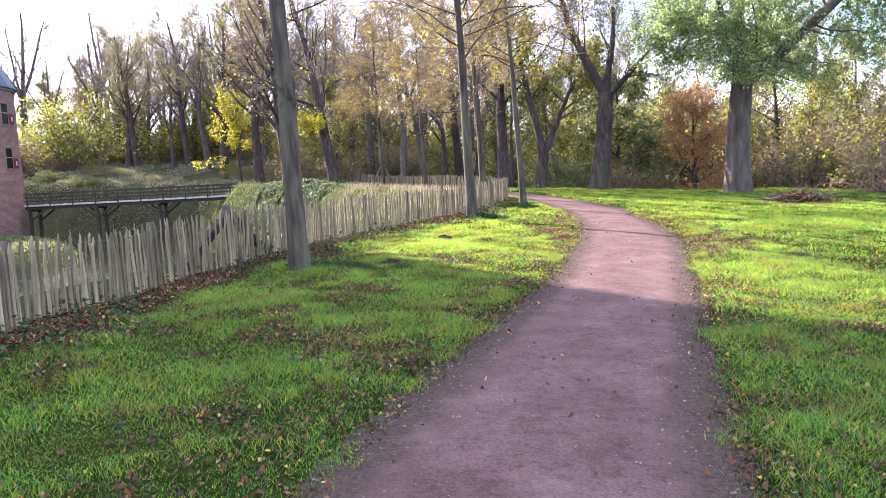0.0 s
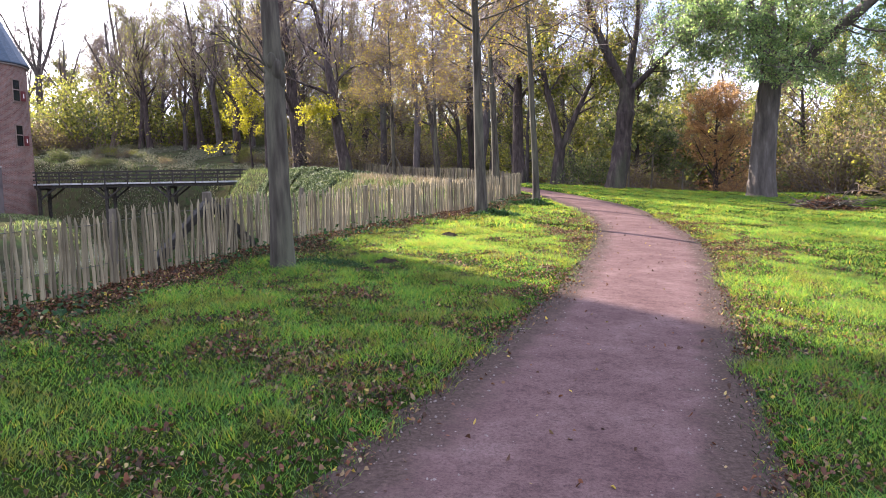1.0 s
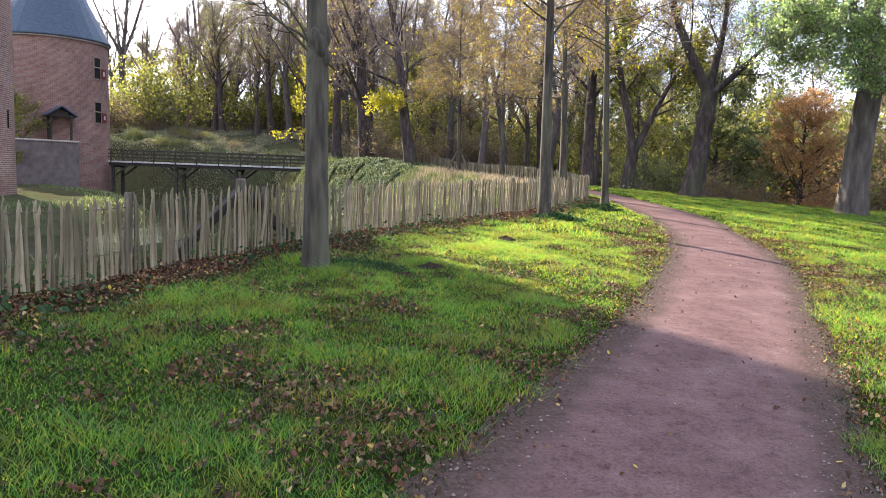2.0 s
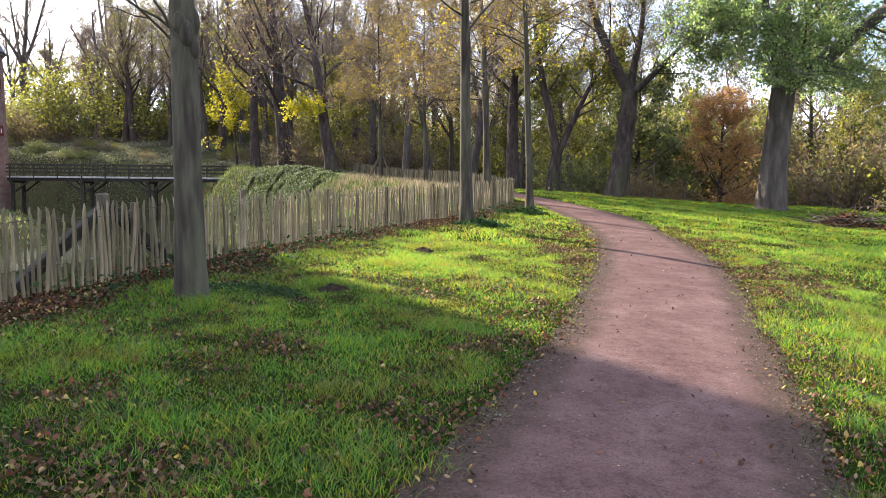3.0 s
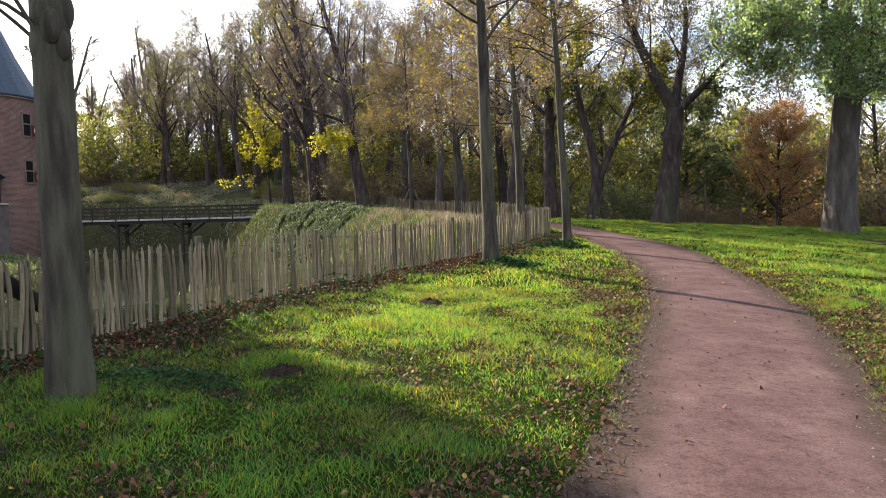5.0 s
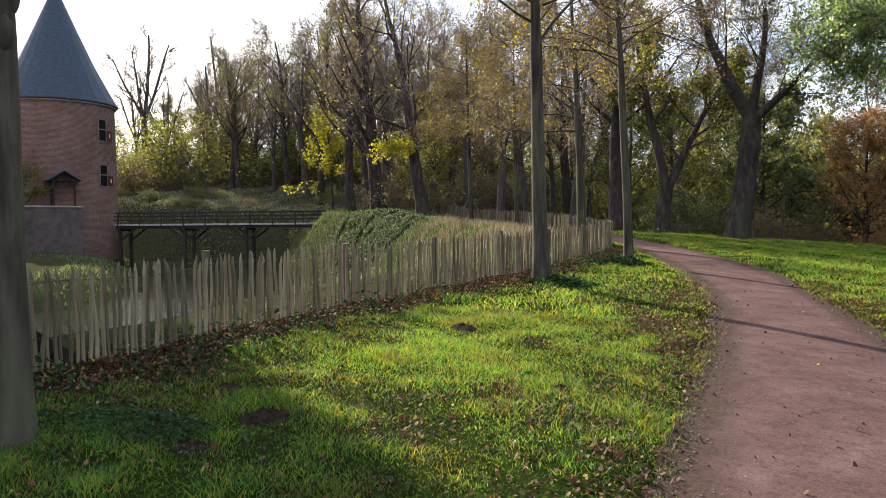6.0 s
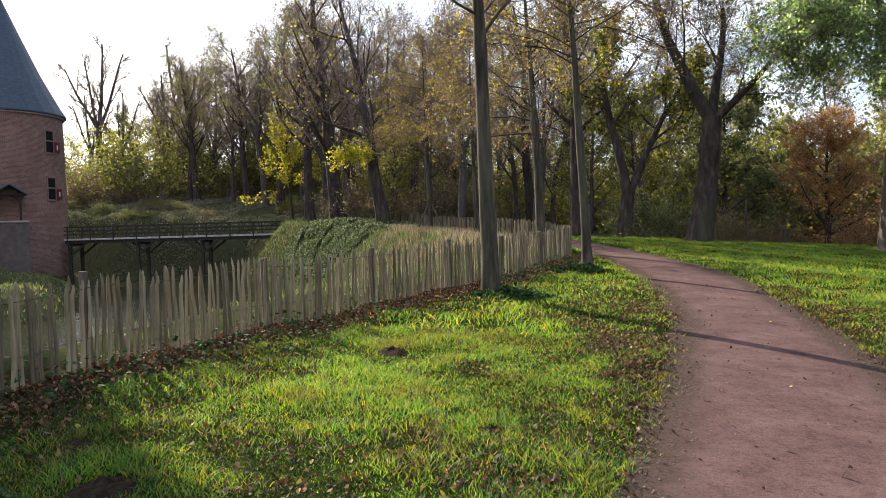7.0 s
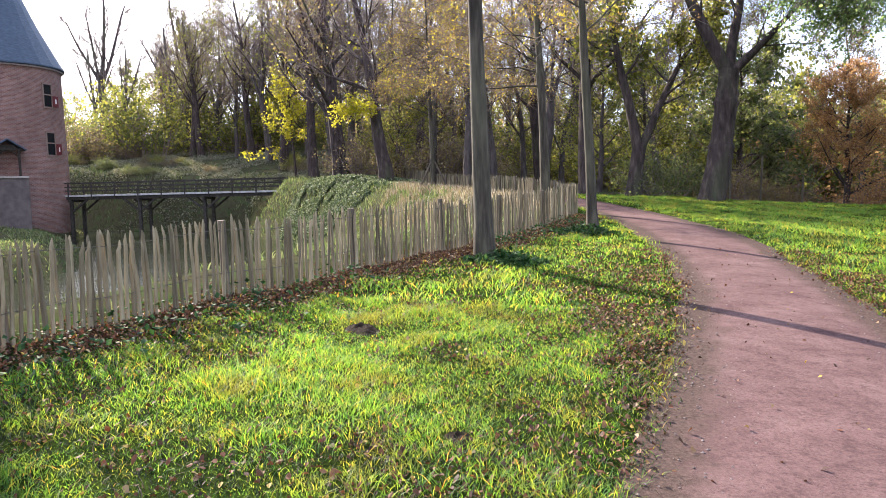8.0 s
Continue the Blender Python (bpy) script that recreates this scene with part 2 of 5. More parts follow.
M_LITTER = leafy("fallen_leaves", [(0.0, (0.028, 0.018, 0.013)), (0.42, (0.100, 0.044, 0.025)), (0.66, (0.165, 0.060, 0.030)), (0.84, (0.18, 0.105, 0.055)), (0.95, (0.28, 0.20, 0.11)), (0.98, (0.46, 0.32, 0.04)), (1.0, (0.40, 0.33, 0.20))], 0.2, 0.7)
M_LEAF_YELLOW = leafy("yellow_leaves", [(0.0, (0.24, 0.23, 0.014)), (0.6, (0.42, 0.39, 0.025)), (1.0, (0.52, 0.49, 0.05))], 0.55, 0.5, 1.25)
M_LEAF_LINDEN = leafy("linden_leaves", [(0.0, (0.105, 0.064, 0.040)), (0.4, (0.19, 0.125, 0.055)), (0.68, (0.32, 0.25, 0.035)), (0.85, (0.40, 0.34, 0.03)), (1.0, (0.22, 0.25, 0.04))], 0.55, 0.5, 1.45)
M_LEAF_BROWN = leafy("brown_leaves", [(0.0, (0.105, 0.074, 0.056)), (0.6, (0.17, 0.130, 0.078)), (1.0, (0.27, 0.24, 0.09))], 0.52, 0.5, 1.5)
M_LEAF_OLIVE = leafy("olive_leaves", [(0.0, (0.075, 0.088, 0.030)), (0.5, (0.165, 0.175, 0.046)), (1.0, (0.33, 0.31, 0.065))], 0.55, 0.5, 1.5)
M_LEAF_GREEN = leafy("green_leaves", [(0.0, (0.075, 0.120, 0.055)), (0.5, (0.15, 0.215, 0.095)), (0.85, (0.23, 0.30, 0.13)), (1.0, (0.34, 0.38, 0.15))], 0.55, 0.28, 2.2)
M_LEAF_RUST = leafy("rust_leaves", [(0.0, (0.24, 0.125, 0.065)), (0.5, (0.40, 0.235, 0.12)), (1.0, (0.50, 0.33, 0.17))], 0.55, 0.5, 1.6)
M_LEAF_DARK = leafy("dark_leaves", [(0.0, (0.06, 0.08, 0.038)), (0.6, (0.13, 0.155, 0.062)), (1.0, (0.22, 0.23, 0.085))], 0.5, 0.5, 1.4)
M_REED = leafy("dry_reeds", [(0.0, (0.17, 0.13, 0.095)), (0.6, (0.30, 0.245, 0.18)), (1.0, (0.42, 0.36, 0.28))], 0.35)
M_IVY_DULL = leafy("undergrowth", [(0.0, (0.12, 0.125, 0.09)), (0.4, (0.19, 0.20, 0.14)), (0.75, (0.27, 0.245, 0.18)), (1.0, (0.34, 0.34, 0.26))], 0.35, 0.8)
M_IVY_PALE = leafy("pale_bramble", [(0.0, (0.04, 0.06, 0.028)), (0.45, (0.10, 0.14, 0.065)), (0.85, (0.24, 0.28, 0.17)), (1.0, (0.42, 0.44, 0.34))], 0.3, 0.55)

# ---- building helpers ----


def fast_mesh(name, verts, quads=None, tris=None, smooth=False):
    """A mesh from arrays of corners, four-sided and three-sided faces."""
    me = bpy.data.meshes.new(name)
    verts = np.asarray(verts, np.float32)
    q = np.zeros((0, 4), np.int32) if quads is None else np.asarray(quads, np.int32).reshape(-1, 4)
    t = np.zeros((0, 3), np.int32) if tris is None else np.asarray(tris, np.int32).reshape(-1, 3)
    me.vertices.add(len(verts))
    me.vertices.foreach_set("co", verts.ravel())
    me.loops.add(q.size + t.size)
    me.loops.foreach_set("vertex_index", np.concatenate([q.ravel(), t.ravel()]))
    me.polygons.add(len(q) + len(t))
    starts = np.concatenate([np.arange(len(q)) * 4, q.size + np.arange(len(t)) * 3]).astype(np.int32)
    me.polygons.foreach_set("loop_start", starts)
    me.update(calc_edges=True)
    me.polygons.foreach_set("use_smooth", np.full(len(me.polygons), smooth))
    return me


def child(name, me, material, parent=None, label=""):
    if me.materials:
        me.materials[0] = material
    else:
        me.materials.append(material)
    ob = new(name, me)
    if parent is not None:
        ob.parent = parent
    return tagged(ob, label)


def part(name, bm, material, parent=None, label="", smooth=False):
    me = bpy.data.meshes.new(name)
    bm.to_mesh(me)
    bm.free()
    if smooth:
        me.polygons.foreach_set("use_smooth", np.ones(len(me.polygons), bool))
    return child(name, me, material, parent, label)


def box(size, at=(0, 0, 0), turn=(0, 0, 0), bevel=0.0, bm=None):
    """A bevelled block, added to bm."""
    bm = bm or bmesh.new()
    made = bmesh.ops.create_cube(bm, size=1, matrix=pose(*at, *turn) @ Matrix.Diagonal((*size, 1)))["verts"]
    if bevel:
        edges = list({e for v in made for e in v.link_edges})
        bmesh.ops.bevel(bm, geom=edges, offset=bevel, segments=2, affect="EDGES", profile=0.6)
    return bm


def beam(a, b, w, h, bevel=0.01, bm=None):
    """A block from a to b."""
    a, b = Vector(a), Vector(b)
    d = b - a
    m = Matrix.Translation((a + b) / 2) @ d.to_track_quat("X", "Z").to_matrix().to_4x4()
    bm = bm or bmesh.new()
    made = bmesh.ops.create_cube(bm, size=1, matrix=m @ Matrix.Diagonal((d.length, w, h, 1)))["verts"]
    if bevel:
        bmesh.ops.bevel(bm, geom=list({e for v in made for e in v.link_edges}), offset=bevel, segments=1, affect="EDGES")
    return bm


def smoothstep(a, b, x):
    t = np.clip((x - a) / (b - a), 0, 1)
    return t * t * (3 - 2 * t)


def poly_distance(px, py, poly):
    """Signed distance to a polygon: positive inside."""
    px, py = np.asarray(px, float), np.asarray(py, float)
    best, inside = np.full(px.shape, 1e9), np.zeros(px.shape, bool)
    for (ax, ay), (bx, by) in zip(poly, poly[1:] + poly[:1]):
        dx, dy = bx - ax, by - ay
        s = np.clip(((px - ax) * dx + (py - ay) * dy) / (dx * dx + dy * dy), 0, 1)
        best = np.minimum(best, np.hypot(px - ax - s * dx, py - ay - s * dy))
        cross = (ay > py) != (by > py)
        inside ^= cross & (px < (bx - ax) * (py - ay) / (by - ay + 1e-12) + ax)
    return np.where(inside, best, -best)


def line_distance(px, py, line):
    best = np.full(np.shape(px), 1e9)
    for (ax, ay), (bx, by) in zip(line, line[1:]):
        dx, dy = bx - ax, by - ay
        s = np.clip(((px - ax) * dx + (py - ay) * dy) / (dx * dx + dy * dy), 0, 1)
        best = np.minimum(best, np.hypot(px - ax - s * dx, py - ay - s * dy))
    return best


# ---- plan ----
WATER_Z = -1.6
PATH_L = [(-6.0, -12.0), (-3.7, -6.0), (-2.15, 0.0), (-0.99, 4.3), (-0.68, 5.4), (0.17, 7.8), (0.95, 9.9), (1.86, 12.4), (2.35, 14.5), (3.07, 17.1), (3.5, 19.0), (3.97, 21.0), (4.35, 24.6), (4.38, 27.2), (4.3, 30.2), (4.1, 33.6), (3.3, 38.0), (1.8, 43.0), (-1.2, 50.0), (-5.0, 58.0)]
PATH_R = [(-3.4, -12.0), (-1.2, -6.0), (0.4, 0.0), (1.64, 4.3), (1.97, 5.4), (2.70, 7.8), (3.4, 9.9), (4.2, 12.4), (4.87, 14.5), (5.6, 17.1), (6.0, 19.0), (6.25, 21.0), (6.6, 24.6), (6.9, 27.2), (6.85, 30.2), (6.3, 33.6), (5.4, 38.0), (3.9, 43.0), (1.0, 50.0), (-2.8, 58.0)]
FENCE_NEAR = [(-8.4, -10.0), (-6.6, -1.0), (-6.0, 2.0), (-5.4, 5.0), (-4.85, 8.5), (-4.45, 10.5), (-4.05, 12.0), (-3.55, 13.7), (-2.85, 16.3), (-1.9, 18.75), (-1.0, 21.2), (0.1, 23.9), (2.0, 28.8), (3.15, 33.6)]
FENCE_FAR = [(3.15, 33.6), (0.6, 43.0), (-3.7, 55.0), (-10.0, 72.0), (-17.5, 87.0)]
MOAT = [(-140, -40), (-13, -40), (-11, -6), (-8.6, 6), (-7.0, 12), (-5.4, 18), (-3.8, 24), (-2.0, 30), (-2.2, 37), (-4.6, 45), (-8.8, 54), (-13.6, 61), (-19.5, 68), (-21.5, 74), (-25, 78), (-34, 80), (-50, 84), (-90, 88), (-140, 90)]
ISLAND = [(-140, 20), (-34, 22), (-23, 29), (-18.5, 36), (-19.5, 44), (-25.0, 53), (-31.5, 60.5), (-38.5, 65.5), (-39.0, 75), (-46, 79), (-140, 80)]
PATH_POLY = PATH_L + PATH_R[::-1]


def height(x, y):
    """The ground."""
    x, y = np.asarray(x, float), np.asarray(y, float)
    left = smoothstep(6.0, -4.0, x)
    yc = np.where(y > 44, 44 + (y - 44) * (0.15 + 0.85 * left), y)
    yc = np.clip(yc, -14, 150)
    xc = np.clip(x, -11, 18)
    z = -0.237 - 0.0518 * xc + 0.0428 * yc - 0.022 * np.clip(y - 36, 0, 20) * left
    z = z + 0.062 * np.clip(y - 80, 0, 60) * smoothstep(-5, -25, x)
    z = z + 1.3 * smoothstep(78, 92, y) * smoothstep(-6, -18, x)
    z = z + 0.05 * np.clip(np.hypot(x, y) - 150, 0, 80)
    wobble = 0.025 * np.sin(x * 1.3 + 0.7) * np.cos(y * 0.9) + 0.018 * np.sin(x * 2.9 + y * 1.7)
    d = poly_distance(x, y, PATH_POLY)
    z = z + wobble * smoothstep(0.3, -0.8, d) - 0.05 * smoothstep(-0.3, -0.02, d)
    z = z - 0.7 * smoothstep(42.5, 50, y) * smoothstep(8, 14, x)
    m = poly_distance(x, y, MOAT)
    bank = smoothstep(-1.8, 3.4, m)
    z = z * (1 - bank) - 2.6 * bank
    i = poly_distance(x, y, ISLAND)
    up = smoothstep(-1.0, 3.2, i)
    return z * (1 - up) + (0.02 * np.sin(x) - 0.35) * up


def gz(x, y):
    return float(height(np.array([x]), np.array([y]))[0])


def rail(line, step, start=0.0):
    """Points at even steps along a line, with its direction."""
    out, want, gone = [], start, 0.0
    for (ax, ay), (bx, by) in zip(line, line[1:]):
        n = math.hypot(bx - ax, by - ay)
        while want <= gone + n:
            s = (want - gone) / n
            out.append((ax + s * (bx - ax), ay + s * (by - ay), math.degrees(math.atan2(by - ay, bx - ax))))
            want += step
        gone += n
    return out


# ---- ground, path, water ----


def build_ground():
    def axis(fine_a, fine_b, fine, mid_a, mid_b, mid, far_a, far_b, far):
        return np.unique(np.round(np.concatenate([np.arange(far_a, mid_a, far), np.arange(mid_a, fine_a, mid), np.arange(fine_a, fine_b, fine), np.arange(fine_b, mid_b, mid), np.arange(mid_b, far_b + 1, far)]), 3))

    xs = axis(-10, 12, 0.22, -60, 40, 1.2, -420, 420, 30)
    ys = axis(-3, 36, 0.22, -30, 130, 1.2, -330, 630, 30)
    gx, gy = np.meshgrid(xs, ys)
    z = height(gx.ravel(), gy.ravel())
    inside = poly_distance(gx.ravel(), gy.ravel(), PATH_POLY)
    z = z - 0.03 * smoothstep(-0.02, 0.2, inside)
    v = np.column_stack([gx.ravel(), gy.ravel(), z])
    nx, ny = len(xs), len(ys)
    a = (np.arange(ny - 1)[:, None] * nx + np.arange(nx - 1)[None]).ravel()
    me = fast_mesh("ground", v, np.column_stack([a, a + 1, a + nx + 1, a + nx]), smooth=True)
    x, y = gx.ravel(), gy.ravel()
    wood = np.maximum(smoothstep(0.5, -1.6, line_side(x, y)), smoothstep(46, 50, y + 0.25 * np.clip(x - 9, 0, 40)))
    wood = np.maximum(wood, smoothstep(19, 22, x))
    attr = me.attributes.new("woodland", "FLOAT", "POINT")
    attr.data.foreach_set("value", wood.astype(np.float32))
    tagged(child("ground", me, M_GROUND), "green lawn with leaf litter, sinking to a moat", "ground", kind="structure")


def line_side(x, y):
    """Distance to the fences, positive on the lawn's side."""
    inner = FENCE_NEAR + FENCE_FAR[1:] + [(-400, 300), (-400, -400), (-8.4, -400)]
    return -poly_distance(x, y, inner)


def build_path():
    rng = np.random.default_rng(5)
    rows = 420
    s = np.linspace(0, len(PATH_L) - 1, rows)
    k = np.arange(len(PATH_L))
    from_l = np.column_stack([np.interp(s, k, np.array(PATH_L)[:, i]) for i in (0, 1)])
    from_r = np.column_stack([np.interp(s, k, np.array(PATH_R)[:, i]) for i in (0, 1)])
    for side in (from_l, from_r):
        for _ in range(14):
            side[1:-1] = 0.25 * side[:-2] + 0.5 * side[1:-1] + 0.25 * side[2:]
    cols = 25
    f = np.linspace(-0.05, 1.05, cols)
    ragged = np.convolve(rng.normal(0, 1, rows), [0.25, 0.5, 0.25], "same") * 0.06
    ragged2 = np.convolve(rng.normal(0, 1, rows), [0.25, 0.5, 0.25], "same") * 0.06
    p = from_l[:, None] * (1 - f)[None, :, None] + from_r[:, None] * f[None, :, None]
    p[:, 0, 0] += ragged
    p[:, -1, 0] += ragged2
    z = height(p[..., 0].ravel(), p[..., 1].ravel()).reshape(rows, cols)
    crown = 0.02 * np.sin(np.clip(f, 0, 1) * np.pi)[None] + rng.normal(0, 0.0005, (rows, cols))
    z = z + crown + 0.012
    z[:, 0] -= 0.03
    z[:, -1] -= 0.03
    v = np.dstack([p, z]).reshape(-1, 3)
    a = (np.arange(rows - 1)[:, None] * cols + np.arange(cols - 1)[None]).ravel()
    me = fast_mesh("path", v, np.column_stack([a, a + 1, a + cols + 1, a + cols]), smooth=True)
    attr = me.attributes.new("edge", "FLOAT", "POINT")
    attr.data.foreach_set("value", np.tile(np.abs(2 * f - 1) ** 3, rows).astype(np.float32))
    tagged(child("path", me, M_PATH), "reddish brown fine gravel footpath curving between lawns", "path", kind="structure")


def build_water():
    xs, ys = np.linspace(-140, 2, 60), np.linspace(-40, 95, 60)
    gx, gy = np.meshgrid(xs, ys)
    v = np.column_stack([gx.ravel(), gy.ravel(), np.full(gx.size, WATER_Z)])
    a = (np.arange(59)[:, None] * 60 + np.arange(59)[None]).ravel()
    tagged(child("water", fast_mesh("water", v, np.column_stack([a, a + 1, a + 61, a + 60])), M_WATER), "still dark moat water reflecting pale sky", "water", kind="structure")


build_ground()
build_path()
build_water()

# ---- castle towers, wall, bridge ----


def ring_wall(radius_low, radius_high, z0, z1, rings=14, sides=72, seed=1):
    """A round wall with a slight batter; uv runs round it in metres."""
    rng = np.random.default_rng(seed)
    a = np.linspace(0, 2 * np.pi, sides + 1)
    z = np.linspace(z0, z1, rings)
    r = np.linspace(radius_low, radius_high, rings)[:, None] + rng.normal(0, 0.012, (rings, sides + 1))
    r[:, -1] = r[:, 0]
    v = np.dstack([r * np.cos(a), r * np.sin(a), np.repeat(z[:, None], sides + 1, 1)]).reshape(-1, 3)
    k = (np.arange(rings - 1)[:, None] * (sides + 1) + np.arange(sides)[None]).ravel()
    q = np.column_stack([k, k + 1, k + sides + 2, k + sides + 1])
    me = fast_mesh("wall", v, q, smooth=True)
    u = np.column_stack([np.tile(a * radius_low, rings), np.repeat(z, sides + 1)])
    me.uv_layers.new(name="UVMap").data.foreach_set("uv", u[q.ravel()].astype(np.float32).ravel())
    return me


def cone_roof(r0, z0, z1, flare=0.5, sides=24):
    bm = bmesh.new()
    prof = [(r0 - 0.25, z0 - 0.18), (r0, z0 - 0.10), (r0, z0), (r0 - flare, z0 + 0.9), (r0 * 0.62, z0 + (z1 - z0) * 0.34), (r0 * 0.32, z0 + (z1 - z0) * 0.66), (0.06, z1)]
    rings = [[bm.verts.new((r * math.cos(2 * math.pi * i / sides), r * math.sin(2 * math.pi * i / sides), z)) for i in range(sides)] for r, z in prof]
    for a, b in zip(rings, rings[1:]):
        for i in range(sides):
            bm.faces.new((a[i], a[(i + 1) % sides], b[(i + 1) % sides], b[i]))
    bm.faces.new(rings[-1])
    bm.faces.new(rings[0][::-1])
    return bm


def tower_window(tower, radius, bearing, z, w, h, shutters=True):
    """A window in the round wall: reveal, cross bars, panes, and shutters on its lower half."""
    win = child("window", bpy.data.meshes.new("window"), M_SILL, tower)
    bm = bmesh.new()
    for at, size in (((0, -w / 2 - 0.06, 0), (0.2, 0.12, h + 0.24)), ((0, w / 2 + 0.06, 0), (0.2, 0.12, h + 0.24)), ((0, 0, h / 2 + 0.06), (0.2, w, 0.12)), ((0, 0, -h / 2 - 0.06), (0.24, w, 0.12)), ((0, 0, 0.1), (0.18, w, 0.10))):
        box(size, at, bevel=0.01, bm=bm)
    bm.to_mesh(win.data)
    bm.free()
    win.matrix_local = pose(radius * math.cos(bearing), radius * math.sin(bearing), z, 0, 0, math.degrees(bearing))
    part("pane", box((0.05, w, h * 0.45), (0.03, 0, h * 0.275)), M_GLASS, win)
    part("pane", box((0.05, w, h * 0.5), (0.03, 0, -h * 0.22)), M_GLASS, win)
    if shutters:
        bm = box((0.05, w * 0.7, h * 0.48), (0.16, w * 0.92, -h * 0.22), bevel=0.01)
        part("shutter", bm, M_SHUTTER, win, "dark red wooden shutter")
        part("shutter_mark", box((0.02, w * 0.14, h * 0.2), (0.2, w * 0.92, -h * 0.22), bevel=0.004), M_WHITE, win)
    return win


def build_tower(at, radius, eave, apex, brick, label, z0=-2.2):
    t = tagged(new("round_tower"), label, "tower")
    t.location = (*at, 0)
    child("wall", ring_wall(radius + 0.25, radius, z0, eave), brick, t)
    part("roof", cone_roof(radius + 0.35, eave, apex), M_SLATE, t, "blue grey slate cone roof")
    part("finial", beam((0, 0, apex - 0.3), (0, 0, apex + 1.2), 0.07, 0.07), M_TIMBER, t)
    bm = bmesh.new()
    for i in range(48):
        a = 2 * math.pi * i / 48
        box((0.10, 0.62, 0.12), (radius * math.cos(a) + 0.12 * math.cos(a), radius * math.sin(a) + 0.12 * math.sin(a), eave - 0.22), (0, 0, math.degrees(a)), bm=bm)
    part("cornice", bm, brick, t)
    return t


FAR_AT, NEAR_AT = (-45.3, 71.1), (-35.1, 42.6)
far_tower = build_tower(FAR_AT, 4.9, 13.4, 24.6, M_BRICK_FAR, "round red brick castle tower with slate cone roof")
to_cam = math.atan2(9 - FAR_AT[1], 1.5 - FAR_AT[0])
tower_window(far_tower, 4.93, to_cam + 0.80, 10.8, 0.85, 1.95)
tower_window(far_tower, 4.98, to_cam + 0.80, 6.6, 0.85, 1.95)
tower_window(far_tower, 4.93, to_cam - 0.85, 10.9, 0.8, 1.6, False)
dormer = part("dormer", box((1.5, 1.5, 1.9), (0, 0, 0), bevel=0.03), M_SLATE, far_tower, "small slate roofed dormer")
dormer.matrix_local = pose(4.0 * math.cos(to_cam - 1.35), 4.0 * math.sin(to_cam - 1.35), 15.0, 0, 0, math.degrees(to_cam - 1.35))
part("dormer_roof", beam((-0.95, 0, 1.05), (0.95, 0, 1.05), 1.8, 0.3, 0.1), M_SLATE, dormer)

# Its unseen upper part is added height, set to throw shade on lawn and path.
near_tower = build_tower(NEAR_AT, 5.0, 33.0, 43.0, M_BRICK_NEAR, "weathered brick round tower beside the moat")
a_near = math.atan2(2 - NEAR_AT[1], 0.1 - NEAR_AT[0]) + 1.12
slit = part("arrow_slit", box((0.16, 0.22, 1.05), bevel=0.02), M_GLASS, near_tower, "narrow dark slit")
slit.matrix_local = pose(5.14 * math.cos(a_near), 5.14 * math.sin(a_near), 4.2, 0, 0, math.degrees(a_near))


def build_castle_wall():
    t = tagged(new("castle_wall"), "low rendered castle wall with sunlit stone coping", "wall")
    for a, b in (((-40.5, 67.5), (-46.5, 61.0)), ((-46.5, 61.0), (-60.0, 58.0))):
        part("wall_section", beam((*a, 0.6), (*b, 0.6), 0.5, 6.0, 0.02), M_PLASTER, t)
        part("coping", beam((*a, 3.68), (*b, 3.68), 0.7, 0.16, 0.03), M_STONE, t)


def build_porch():
    t = tagged(new("gate_porch"), "small timber gate porch with pitched roof above the wall", "porch")
    t.location, t.rotation_euler = (-41.9, 66.9, 3.5), (0, 0, radians(47))
    for x, y in ((-0.85, -0.5), (0.85, -0.5), (-0.85, 0.6), (0.85, 0.6)):
        part("post", beam((x, y, -0.1), (x, y, 2.5), 0.17, 0.17), M_TIMBER, t)
        part("brace", beam((x, y, 1.8), (x * 0.35, y, 2.42), 0.10, 0.10), M_TIMBER, t)
    for k in (-1, 1):
        part("roof_slope", beam((0, 0.05, 3.35), (k * 1.35, 0.05, 2.45), 2.0, 0.12, 0.02), M_SLATE, t, "dark slate roof slope")
        part("tie_beam", beam((-1.1, 0.05 + k * 0.55, 2.5), (1.1, 0.05 + k * 0.55, 2.5), 0.16, 0.18), M_TIMBER, t)
    part("gable", beam((-0.6, -0.5, 2.72), (0.6, -0.5, 2.72), 0.06, 0.3), M_TIMBER, t)
    part("door", box((1.5, 0.1, 2.4), (0, 0.55, 1.2), bevel=0.03), M_TIMBER, t)


